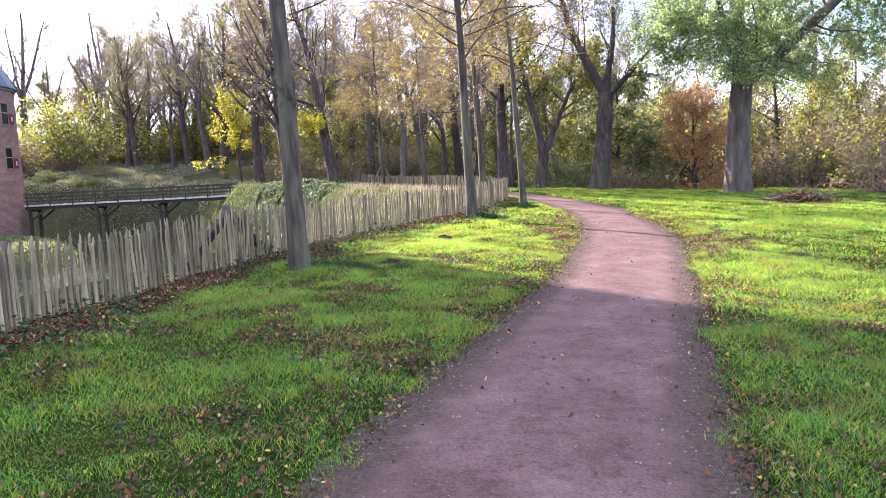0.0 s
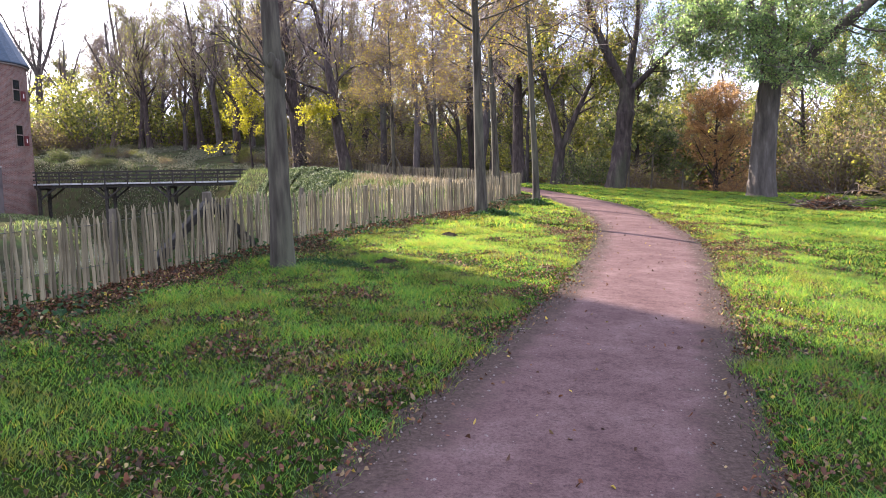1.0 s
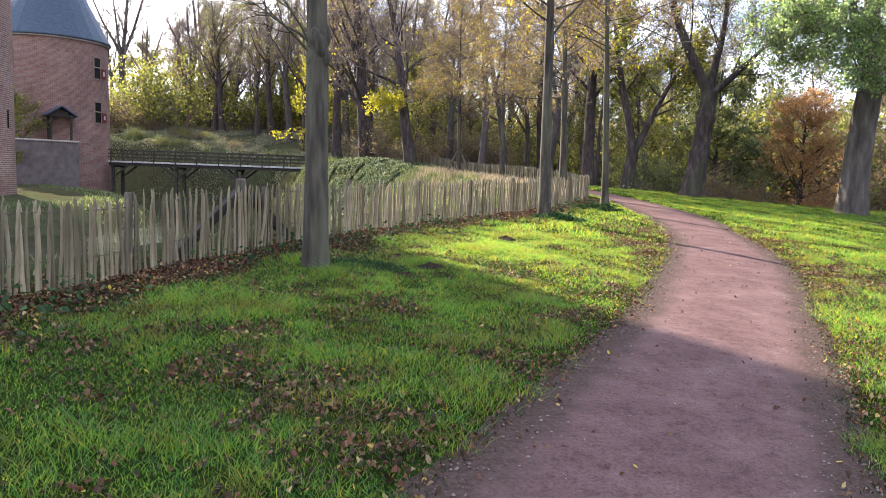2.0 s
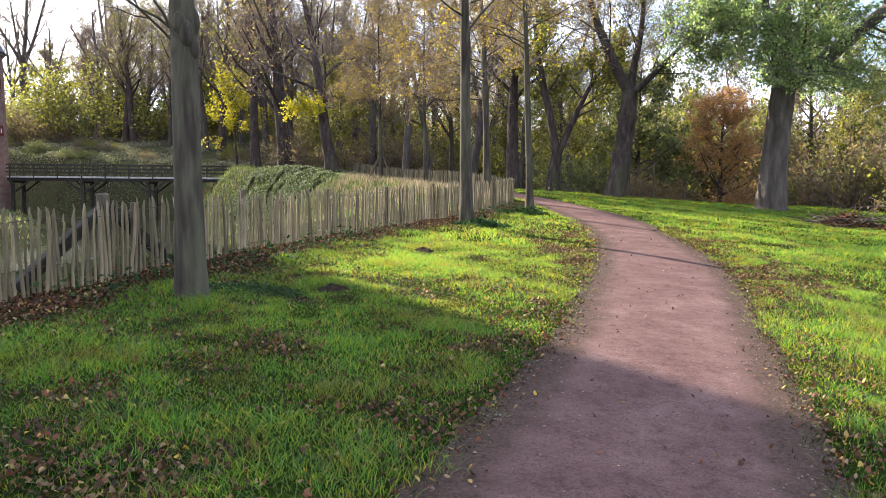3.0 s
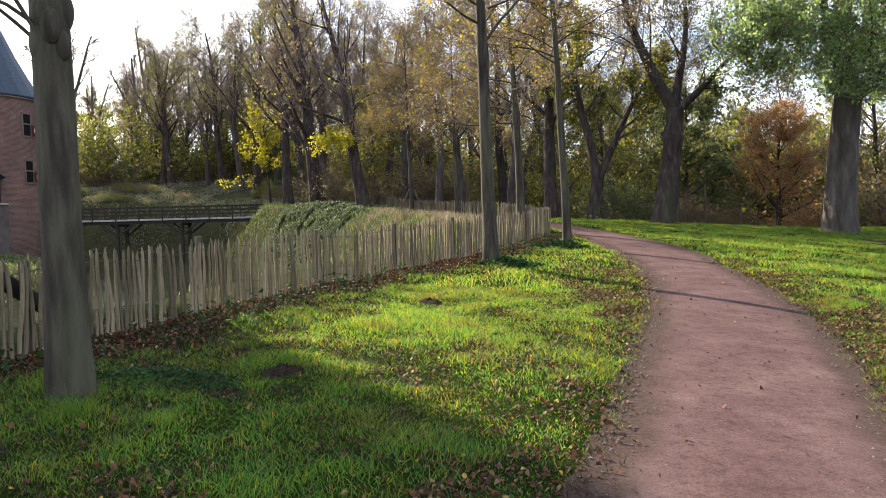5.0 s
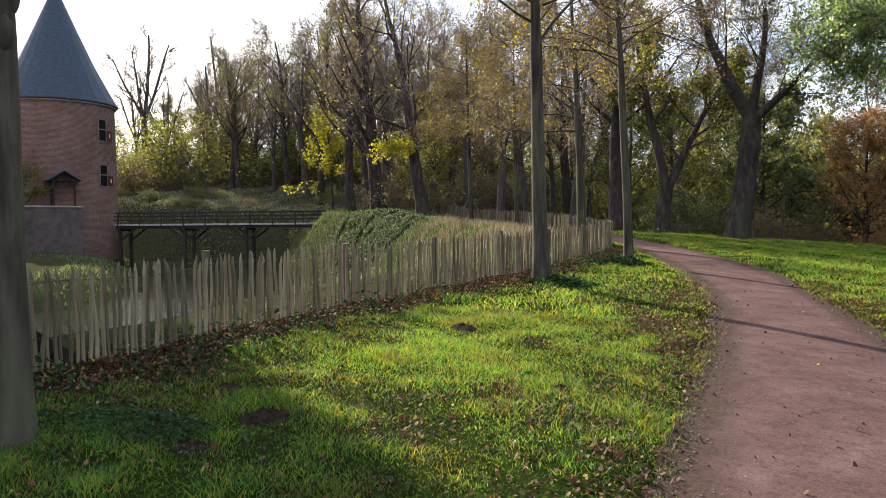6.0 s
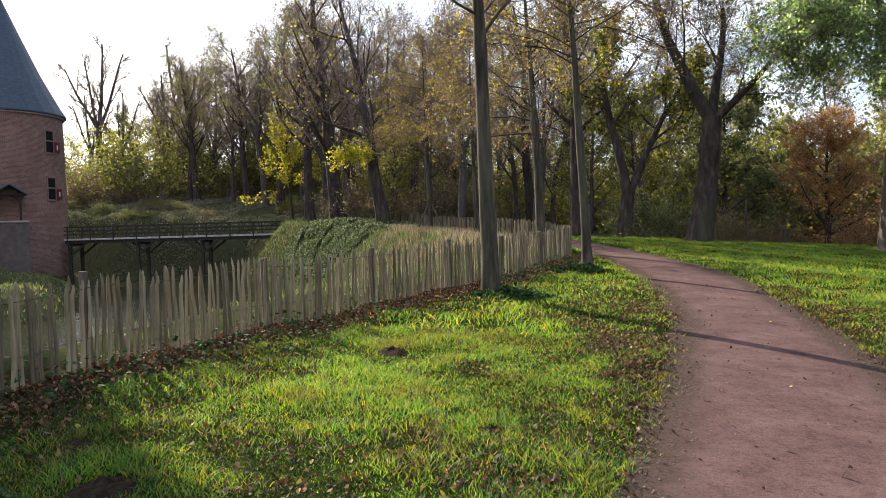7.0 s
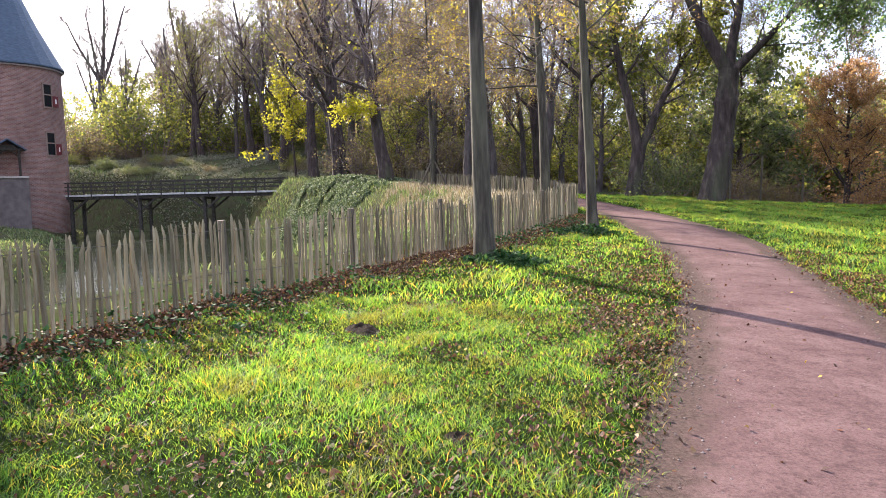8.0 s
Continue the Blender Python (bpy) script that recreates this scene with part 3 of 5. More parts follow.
def build_bridge():
    t = tagged(new("foot_bridge"), "dark timber footbridge with rails on braced posts", "bridge")
    a, b = Vector((-39.6, 72.0, 2.04)), Vector((-19.6, 73.0, 2.04))
    d = (b - a).normalized()
    side = Vector((-d.y, d.x, 0))
    n = 60
    plank = bmesh.new()
    box((0.31, 2.3, 0.07), bevel=0.008, bm=plank)
    me = bpy.data.meshes.new("plank")
    plank.to_mesh(me)
    plank.free()
    yaw = math.degrees(math.atan2(d.y, d.x))
    for i in range(n):
        p = a.lerp(b, (i + 0.5) / n)
        child("plank", me, M_DECK, t).matrix_local = pose(p.x, p.y, p.z + 0.02 + 0.004 * (i % 3), 0, 0, yaw)
    for s in (-1, 1):
        o = side * s * 1.2
        part("edge_board", beam(a + o + Vector((0, 0, -0.02)), b + o + Vector((0, 0, -0.02)), 0.09, 0.16), M_DECK, t, "pale worn edge board")
        part("girder", beam(a + o * 0.8 + Vector((0, 0, -0.24)), b + o * 0.8 + Vector((0, 0, -0.24)), 0.2, 0.3), M_TIMBER, t)
        for h in (0.42, 0.76, 1.1):
            part("hand_rail", beam(a + o + Vector((0, 0, h)), b + o + Vector((0, 0, h)), 0.07, 0.12), M_TIMBER, t)
        for i in range(10):
            p = a.lerp(b, (i + 0.15) / 9.4) + o
            part("rail_post", beam(p + Vector((0, 0, -0.3)), p + Vector((0, 0, 1.18)), 0.12, 0.12), M_TIMBER, t)
    for f in (0.02, 0.335, 0.63):
        c = a.lerp(b, f)
        for s in (-1, 1):
            o = side * s * 0.95
            part("pier", beam(c + o + Vector((0, 0, -5)), c + o + Vector((0, 0, -0.3)), 0.26, 0.26), M_TIMBER, t)
            for k in (-1, 1):
                if f > 0.1 or k > 0:
                    part("brace", beam(c + o + Vector((0, 0, -1.5)), c + o + d * (k * 1.5) + Vector((0, 0, -0.35)), 0.16, 0.16), M_TIMBER, t)
        part("cross_beam", beam(c - side * 1.3 + Vector((0, 0, -0.45)), c + side * 1.3 + Vector((0, 0, -0.45)), 0.24, 0.24), M_TIMBER, t)


build_castle_wall()
build_porch()
build_bridge()

# ---- trees ----


def tubes(lines, sides):
    """One mesh's corners and faces for many tapered limbs: lines of (points, radii)."""
    vs, qs, at = [], [], 0
    ang = np.arange(sides) * 2 * np.pi / sides
    ca, sa = np.cos(ang), np.sin(ang)
    for p, r in lines:
        p, r = np.asarray(p), np.asarray(r)
        t = np.gradient(p, axis=0)
        t /= np.linalg.norm(t, axis=1)[:, None] + 1e-9
        up = np.array([0.31, 0.95, 0.05]) if abs(t[0, 2]) > 0.8 else np.array([0, 0, 1.0])
        u = np.cross(t, up)
        u /= np.linalg.norm(u, axis=1)[:, None] + 1e-9
        w = np.cross(t, u)
        ring = p[:, None] + r[:, None, None] * (u[:, None] * ca[None, :, None] + w[:, None] * sa[None, :, None])
        m = len(p)
        vs.append(ring.reshape(-1, 3))
        k = (np.arange(m - 1)[:, None] * sides + np.arange(sides)[None])
        k2 = np.arange(m - 1)[:, None] * sides + (np.arange(sides)[None] + 1) % sides
        qs.append(np.stack([k, k2, k2 + sides, k + sides], -1).reshape(-1, 4) + at)
        at += m * sides
    return np.concatenate(vs), np.concatenate(qs)


def leaf_quads(rng, centres, size, droop=0.0, flat=0.0):
    """A folded four-cornered leaf at each centre, turned at random."""
    n = len(centres)
    a = rng.normal(0, 1, (n, 3))
    a[:, 2] *= 1 - flat
    a[:, 2] -= droop
    a /= np.linalg.norm(a, axis=1)[:, None] + 1e-9
    b = np.cross(a, rng.normal(0, 1, (n, 3)) * (1 - flat) + np.array([0, 0, 1.0]) * flat * 3)
    b /= np.linalg.norm(b, axis=1)[:, None] + 1e-9
    c = np.cross(a, b)
    s = (size * rng.uniform(0.6, 1.35, n))[:, None]
    v = np.stack([centres, centres + s * (0.5 * a + 0.36 * b + 0.10 * c), centres + s * a, centres + s * (0.5 * a - 0.36 * b + 0.10 * c)], 1).reshape(-1, 3)
    return v, np.arange(4 * n).reshape(-1, 4)


def limb(rng, start, way, length, r0, r1, n=7, wander=0.12, lift=0.0):
    """A wandering limb: its points, thicknesses and last direction."""
    p, d = [np.array(start, float)], np.array(way, float)
    d /= np.linalg.norm(d)
    step = length / (n - 1)
    for _ in range(n - 1):
        d = d + rng.normal(0, wander, 3) + np.array([0, 0, lift])
        d /= np.linalg.norm(d)
        p.append(p[-1] + d * step)
    return np.array(p), np.linspace(r0, r1, n), d


def around(rng, d, angle):
    """A direction at that angle to d, any way round."""
    a = np.cross(d, rng.normal(0, 1, 3))
    a /= np.linalg.norm(a) + 1e-9
    return d * math.cos(angle) + a * math.sin(angle)


def tree_shape(seed, tall, r, clear=0.4, limbs=12, subs=7, twigs=9, reach=0.32, rise=0.9, lift=0.05, lean=(0, 0), leaves=0, leaf=0.12, fork=None, wander=0.03, twig_len=0.9, twig_r=0.012, top=0.15, droop=0.3, split=False, stout=0.42, knobs=0, fork_clear=0.35, floor=0.0):
    """Trunk and limbs, twigs, and leaves of a tree, as three meshes."""
    rng = np.random.default_rng(seed)
    thick, thin, leaf_at = [], [], []
    n = 14
    tp, tr, td = limb(rng, (0, 0, -0.25), (lean[0], lean[1], 1), tall if fork is None else fork[0], r, r * top if fork is None else r * 0.8, n, wander, 0.02)
    zz = (tp[:, 2] + 0.25)
    tr = tr * (1 + 0.28 * np.exp(-zz / (1.2 * r + 0.12))) * (1 + rng.normal(0, 0.025, n))
    fine = np.linspace(0, n - 1, n * 3)
    tp = np.column_stack([np.interp(fine, np.arange(n), tp[:, i]) for i in range(3)])
    tr = np.interp(fine, np.arange(n), tr) * (1 + rng.normal(0, 0.015, n * 3))
    for _ in range(knobs):
        k = rng.integers(n, n * 3 - 6)
        tr = tr * (1 + rng.uniform(0.08, 0.2) * np.exp(-((np.arange(n * 3) - k) / 0.9) ** 2))
    trunk = [(tp, tr)]
    mains = []
    if fork is not None:
        for way, length, fr in fork[1]:
            p, rr, d = limb(rng, tp[-1] - np.array([0, 0, r * 0.35]), way, length, r * fr, r * fr * 0.4, 9, 0.05, 0.02)
            thick.append((p, rr))
            mains.append((p, rr, fork_clear))
    else:
        mains.append((tp, tr, clear))
    for p, rr, c0 in mains:
        m = len(p)
        length = np.linalg.norm(p[-1] - p[0])
        count = limbs if fork is None else max(4, limbs // len(mains))
        for i in range(count):
            f = c0 + (1 - c0) * ((i + rng.uniform(0, 0.9)) / count)
            k = min(m - 2, int(f * (m - 1)))
            at = p[k] + (p[k + 1] - p[k]) * (f * (m - 1) - k)
            axis = p[k + 1] - p[k]
            axis /= np.linalg.norm(axis)
            way = around(rng, axis, rise * rng.uniform(0.75, 1.25))
            ln = tall * reach * (1.15 - 0.6 * (f - c0) / (1 - c0 + 1e-6)) * rng.uniform(0.7, 1.2)
            r1 = max(rr[k] * stout, 0.02)
            lp, lr, ld = limb(rng, at, way, ln, r1, r1 * 0.22, 7, 0.13, lift)
            if lp[-1, 2] < floor * 0.9:
                continue
            thick.append((lp, lr))
            for j in range(subs):
                g = rng.uniform(0.25, 1.0)
                q = min(5, int(g * 6))
                sp, sr, sd = limb(rng, lp[q], around(rng, (lp[q + 1] - lp[q]) / np.linalg.norm(lp[q + 1] - lp[q]), rng.uniform(0.4, 0.9)), ln * rng.uniform(0.25, 0.5), max(lr[q] * 0.5, 0.012), 0.008, 5, 0.16, lift)
                if sp[-1, 2] < floor:
                    continue
                thin.append((sp, sr))
                for _ in range(twigs):
                    e = rng.integers(1, 5)
                    wp, wr, wd = limb(rng, sp[e], around(rng, (sp[e] - sp[e - 1]) / np.linalg.norm(sp[e] - sp[e - 1]), rng.uniform(0.3, 0.9)), twig_len * rng.uniform(0.5, 1.2), twig_r, twig_r * 0.4, 3, 0.2, lift)
                    if wp[-1, 2] < floor:
                        continue
                    thin.append((wp, wr))
                    leaf_at.append(wp)
    v, q = tubes(trunk, 18)
    me_trunk = fast_mesh("trunk", v, q, smooth=True)
    if split:
        me_limb = [fast_mesh("bough", *tubes([one], 8), smooth=True) for one in thick]
    else:
        me_limb = [fast_mesh("branchwork", *tubes(thick, 6), smooth=True)]
    v, q = tubes(thin, 3)
    me_twig = fast_mesh("twig_spray", v, q, smooth=True)
    me_leaf = None
    if leaves:
        ends = np.array(leaf_at)
        pick = rng.integers(0, len(ends), leaves)
        # leaves gather on some twigs and leave others bare
        keep = rng.uniform(0, 1, len(ends)) ** 2
        pick = pick[rng.uniform(0, 1, leaves) < 0.15 + keep[pick]]
        f = rng.uniform(0, 1, len(pick))[:, None]
        at = ends[pick, 0] * (1 - f) + ends[pick, 2] * f + rng.normal(0, leaf * 0.6, (len(pick), 3))
        v, q = leaf_quads(rng, at, leaf, droop)
        me_leaf = fast_mesh("crown", v, q)
    return me_trunk, me_limb, me_twig, me_leaf


def plant_tree(shape, at, bark, leaf_mat, label, turn=0.0, scale=1.0, category="tree", group="", name="tree"):
    t = tagged(new(name), label, category, group)
    t.location, t.rotation_euler, t.scale = (at[0], at[1], gz(*at) if len(at) < 3 else at[2]), (0, 0, radians(turn)), (scale,) * 3
    tr = child("trunk", shape[0], bark, t)
    for me in shape[1]:
        child(me.name.split(".")[0], me, bark, t)
    tagged(child("twig_spray", shape[2], M_TWIG, t), kind="stuff")
    if shape[3] is not None:
        tagged(child("crown", shape[3], leaf_mat, t), kind="stuff")
    return t


def replant(t, at, turn, scale):
    c = copy_thing(t, pose(at[0], at[1], gz(*at), 0, 0, turn))
    c.scale = (scale,) * 3
    return c


# lindens along the fence
linden = dict(split=True, knobs=5, clear=0.40, limbs=30, subs=8, twigs=10, reach=0.25, rise=1.05, lift=-0.02, wander=0.012, leaf=0.075, twig_len=0.8, twig_r=0.0075, stout=0.27)
first_linden = plant_tree(tree_shape(11, 12.5, 0.168, leaves=4000, **dict(linden, top=0.4)), (-2.45, 12.45), M_BARK, M_LEAF_LINDEN, "young linden with smooth grey green trunk on lawn", 40)
second_linden = plant_tree(tree_shape(12, 12.5, 0.168, leaves=15000, **linden), (1.0, 23.0), M_BARK, M_LEAF_LINDEN, "linden with straight mossy trunk and few yellow leaves", 120)
third_linden = plant_tree(tree_shape(13, 12.0, 0.135, leaves=17000, **linden), (3.25, 28.3), M_BARK, M_LEAF_LINDEN, "slim linden beside the path with yellowing leaves", 200)
plant_tree(tree_shape(14, 11.0, 0.19, leaves=20000, **linden), (2.22, 35.8), M_BARK, M_LEAF_LINDEN, "linden with pale trunk behind the paling fence", 10)
plant_tree(tree_shape(15, 10.0, 0.13, leaves=20000, **linden), (-0.7, 45.0), M_BARK, M_LEAF_LINDEN, "thin linden with brown and yellow leaves", 70)
plant_tree(tree_shape(16, 10.5, 0.15, leaves=16000, **linden), (-3.6, 50.0), M_BARK, M_LEAF_LINDEN, "slender staked linden with sparse yellow leaves", 150)



def low_bough(tree, seed, start, way, length, r=0.028):
    """A thin bough that reaches out and droops, with bare twigs."""
    rng = np.random.default_rng(seed)
    p, rr, d = limb(rng, start, way, length, r, 0.005, 10, 0.09, -0.03)
    lines = [(p, rr)]
    for k in range(2, 10):
        for _ in range(2):
            q, qr, e = limb(rng, p[k], around(rng, d, rng.uniform(0.4, 0.9)), rng.uniform(0.5, 1.2), 0.008, 0.003, 5, 0.16, -0.02)
            lines.append((q, qr))
            lines += [limb(rng, q[j], around(rng, e, 0.7), 0.35, 0.004, 0.002, 3, 0.2)[:2] for j in (2, 3)]
    child("bough", fast_mesh("bough", *tubes(lines, 5), smooth=True), M_BARK, tree)


for seed, start, way, length in ((201, (-0.1, 0, 5.6), (-1, -0.25, 0.32), 4.6), (202, (-0.1, 0, 6.4), (-0.8, 0.3, 0.4), 4.0), (203, (0, -0.1, 6.0), (-0.5, -1, 0.3), 3.6), (204, (0.1, 0, 6.2), (0.9, -0.3, 0.4), 3.2)):
    low_bough(second_linden, seed, start, way, length)
for seed, start, way, length in ((211, (-0.1, 0, 6.2), (-1, -0.2, 0.35), 3.4), (212, (0.1, 0, 5.4), (1, -0.3, 0.4), 3.2), (213, (0.1, 0, 6.6), (0.8, 0.3, 0.4), 3.4)):
    low_bough(third_linden, seed, start, way, length)

# old trees on the bank and behind the path
old = dict(clear=0.3, limbs=16, subs=8, twigs=10, reach=0.30, rise=0.75, lift=0.06, wander=0.05, twig_len=1.3, twig_r=0.016, leaf=0.2)
S_OLD_A = tree_shape(21, 19.0, 0.48, leaves=3500, **old)
S_OLD_B = tree_shape(22, 21.0, 0.62, leaves=5000, **dict(old, clear=0.2, limbs=20))
S_OLD_C = tree_shape(23, 18.0, 0.50, leaves=800, **dict(old, lean=(-0.12, 0.02)))
S_BARE = tree_shape(24, 21.0, 0.44, split=True, limbs=24, subs=5, twigs=9, reach=0.13, rise=0.6, lift=0.10, wander=0.04, twig_len=1.3, twig_r=0.02, stout=0.5, fork_clear=0.15, fork=(8.0, [((-0.42, 0.1, 1), 8.5, 0.46), ((0.05, 0.2, 1), 10.5, 0.6), ((0.40, -0.1, 1), 9.5, 0.5), ((-0.1, -0.3, 1), 8.0, 0.4)]))
S_BARE2 = tree_shape(25, 19.0, 0.40, split=True, limbs=18, subs=6, twigs=9, reach=0.15, rise=0.6, lift=0.10, wander=0.05, twig_len=1.3, twig_r=0.02, stout=0.5, fork_clear=0.15, fork=(7.5, [((-0.25, 0.1, 1), 11.0, 0.55), ((0.35, 0.2, 1), 9.5, 0.5), ((0.05, -0.4, 1), 8.0, 0.45)]))
S_YEL = tree_shape(26, 12.0, 0.25, leaves=15000, **dict(old, clear=0.15, limbs=18, subs=6, twigs=6, leaf=0.20, rise=1.0, lift=0.03))
S_BRN = tree_shape(27, 15.0, 0.30, leaves=9000, **dict(old, clear=0.2, limbs=18, subs=6, twigs=8, leaf=0.17, rise=0.9))
S_HAZE = tree_shape(29, 20.0, 0.34, leaves=10000, **dict(old, clear=0.22, limbs=24, subs=8, twigs=9, leaf=0.15, rise=0.8, reach=0.27, twig_len=1.4, twig_r=0.014))
ftb = plant_tree(S_OLD_C, (-8.1, 59.5), M_BARK_DARK, M_LEAF_YELLOW, "old leaning tree on the ivy covered bank")
ftc = plant_tree(S_OLD_B, (-13.0, 66.0), M_BARK_DARK, M_LEAF_BROWN, "massive dark trunked tree on the moat bank", 30)
olda = plant_tree(S_OLD_A, (-17.2, 72.5), M_BARK_DARK, M_LEAF_OLIVE, "tall half bare tree on the moat bank", 80)
bare = plant_tree(S_BARE, (-64.8, 118.0), M_BARK_FAR, None, "tall bare tree on the rampart", 20, 1.35)
bare2 = plant_tree(S_BARE2, (-53.0, 121.0), M_BARK_FAR, None, "bare slender tree on the rampart", 100, 1.3)
yel = plant_tree(S_YEL, (-46.0, 112.0), M_BARK_FAR, M_LEAF_OLIVE, "broad tree with yellow green autumn leaves", 0, 0.75)
brn = plant_tree(S_BRN, (-1.0, 62.0), M_BARK_FAR, M_LEAF_BROWN, "brown leaved woodland tree", 50)
haze = plant_tree(S_HAZE, (-20.0, 88.0), M_BARK_FAR, M_LEAF_BROWN, "tall woodland tree with fine twigs and few leaves", 15)
belt = np.random.default_rng(3)
def plant_more(tree, spots):
    for x, y, turn, s in spots:
        replant(tree, (x, y), turn, s)


plant_more(bare, [(-40, 118, 70, 0.95), (-31, 128, 140, 1.0), (-72, 128, 200, 0.95), (-22, 110, 300, 0.9), (-95, 135, 20, 1.0), (-12, 96, 240, 0.95)])
plant_more(bare2, [(-46.5, 119, 40, 0.9), (-57, 127, 180, 0.95), (-36, 108, 260, 1.0), (-26, 99, 10, 1.0), (-79, 121, 150, 0.9), (-17, 85, 95, 1.0)])
plant_more(olda, [(-30.5, 92, 200, 0.95), (-38.0, 95, 130, 0.9), (-39.6, 96, 20, 0.85), (-24, 84, 280, 1.0), (-9, 78, 330, 0.9), (4.5, 48, 60, 0.85), (2.2, 66, 190, 0.9)])
plant_more(yel, [(-62, 133, 60, 0.9), (-33, 102, 110, 1.0), (-25, 95, 170, 1.05), (-66, 130, 20, 1.1), (-14, 90, 200, 0.9), (-5, 86, 260, 0.9), (3, 80, 310, 0.9), (-78, 116, 10, 1.0), (-9, 68, 33, 0.7), (12, 84, 77, 1.0), (6, 60, 120, 0.8), (8.0, 52, 320, 0.65)])
plant_more(brn, [(-6, 72, 120, 0.85), (4, 70, 200, 0.9), (-12, 82, 250, 0.95), (-52, 116, 30, 0.8), (-42, 106, 90, 0.8), (-28, 106, 160, 0.9), (14, 76, 60, 0.9), (22, 92, 131, 1.0)])
replant(yel, (-44.9, 64.4), 45, 0.72)
plant_more(yel, [(24.5, 49, 15, 0.75), (31, 53, 250, 0.9)])
plant_more(brn, [(28.5, 45, 120, 0.7), (25, 40, 200, 0.55), (27, 57, 70, 0.8), (21.5, 58, 300, 0.75)])
for x, y, turn, k in ((-44, 104, 12, 0.95), (-50, 110, 80, 1.0), (-34, 116, 200, 1.05), (-27, 88, 310, 0.9), (-21, 92, 260, 1.0), (-60, 116, 33, 0.9)):
    replant(bare, (x, y), turn, k)
for x, y, turn, k in ((2.5, 57, 12, 0.75), (-2.5, 58, 80, 0.7), (5.5, 63, 200, 0.8), (-5.5, 64, 290, 0.75), (9.5, 58, 140, 0.65)):
    replant(bare2, (x, y), turn, k)
plant_more(haze, [(-43, 111, 25, 0.95), (-50, 118, 140, 0.85), (-39.5, 103, 220, 0.9), (-58, 126, 310, 0.9), (-33.5, 95, 95, 0.8), (-64, 134, 180, 0.9), (-28, 98, 60, 1.0), (-36, 112, 130, 1.05), (-12.5, 92, 200, 1.0), (-16, 102, 300, 1.1), (-6, 84, 20, 0.95), (-1, 92, 90, 1.1), (5, 76, 150, 0.9), (8, 90, 240, 1.05), (-24, 108, 330, 1.15), (-45, 124, 45, 0.9), (13, 72, 110, 0.8), (-9.5, 73, 280, 0.85), (1.0, 70, 10, 0.75), (-15.5, 80, 75, 0.85), (20, 84, 185, 0.85)])
# belt of woodland that closes the distance
for i in range(46):
    a = radians(-48 + 86 * i / 45 + belt.uniform(-0.8, 0.8))
    far = belt.uniform(128, 165) if a < -0.1 else belt.uniform(98, 140)
    replant((yel, brn, yel, olda)[i % 4], (far * math.sin(a), far * math.cos(a)), belt.uniform(0, 360), belt.uniform(0.6, 0.95) * (1.0 if a < -0.36 else 1.3))

burl_rng = np.random.default_rng(66)
for start, way, length in (((-0.12, -0.03, 2.90), (-0.6, 0.1, 1.0), 1.7), ((-0.14, 0.0, 2.98), (-0.8, -0.3, 0.55), 1.2), ((-0.13, 0.03, 2.86), (-0.9, 0.2, 0.75), 1.0), ((0.10, -0.05, 4.2), (0.9, -0.4, 0.5), 1.3)):
    p, r, d = limb(burl_rng, start, way, length, 0.017, 0.004, 7, 0.14)
    extra = [limb(burl_rng, p[k], around(burl_rng, d, 0.7), 0.5, 0.008, 0.003, 4, 0.2)[:2] for k in (2, 3, 4, 5)]
    child("bough", fast_mesh("bough", *tubes([(p, r)] + extra, 6), smooth=True), M_BARK, first_linden)
bm = bmesh.new()
for a, z, r in ((2.9, 2.82, 0.085), (0.3, 3.10, 0.085), (4.4, 2.95, 0.075), (1.9, 3.02, 0.075), (3.6, 3.06, 0.070), (5.4, 2.80, 0.065)):
    bmesh.ops.create_icosphere(bm, subdivisions=3, radius=r, matrix=pose(0.088 * math.cos(a), 0.088 * math.sin(a), z) @ Matrix.Diagonal((1, 1, 2.0, 1)))
for v in bm.verts:
    v.co += v.co.normalized() * 0.014 * noise.noise(v.co * 14)
part("burl", bm, M_BARK, first_linden, "knobbly burl on the trunk", True)

# yellow leaved sapling by the bridge and a yellow bough on the leaning tree
S_SAP = tree_shape(28, 9.5, 0.12, leaves=6500, clear=0.28, limbs=18, subs=5, twigs=7, reach=0.30, rise=0.95, lift=-0.01, wander=0.04, twig_len=0.8, twig_r=0.012, leaf=0.20)
plant_tree(S_SAP, (-19.8, 75.5), M_BARK_DARK, M_LEAF_YELLOW, "young tree with bright yellow leaves beside footbridge", 20)


def yellow_bough(tree, seed, start, way, length, leaves):
    rng = np.random.default_rng(seed)
    p, r, d = limb(rng, start, way, length, 0.10, 0.03, 8, 0.08, -0.02)
    lines, at = [(p, r)], []
    for _ in range(40):
        k = rng.integers(2, 8)
        q, qr, _d = limb(rng, p[k], around(rng, d, rng.uniform(0.5, 1.3)), rng.uniform(0.6, 1.6), 0.025, 0.008, 4, 0.2)
        lines.append((q, qr))
        at.append(q)
    v, q = tubes(lines, 4)
    b = child("bough", fast_mesh("bough", v, q), M_TWIG, tree)
    ends = np.array(at)
    pick = rng.integers(0, len(ends), leaves)
    f = rng.uniform(0, 1, leaves)[:, None]
    v, q = leaf_quads(rng, ends[pick, 0] * (1 - f) + ends[pick, 3] * f + rng.normal(0, 0.12, (leaves, 3)), 0.17, 0.3)
    child("foliage", fast_mesh("foliage", v, q), M_LEAF_YELLOW, b, "bright yellow autumn leaves")


yellow_bough(ftb, 51, (0.1, -0.2, 5.0), (-1, -0.45, 0.15), 2.9, 1500)

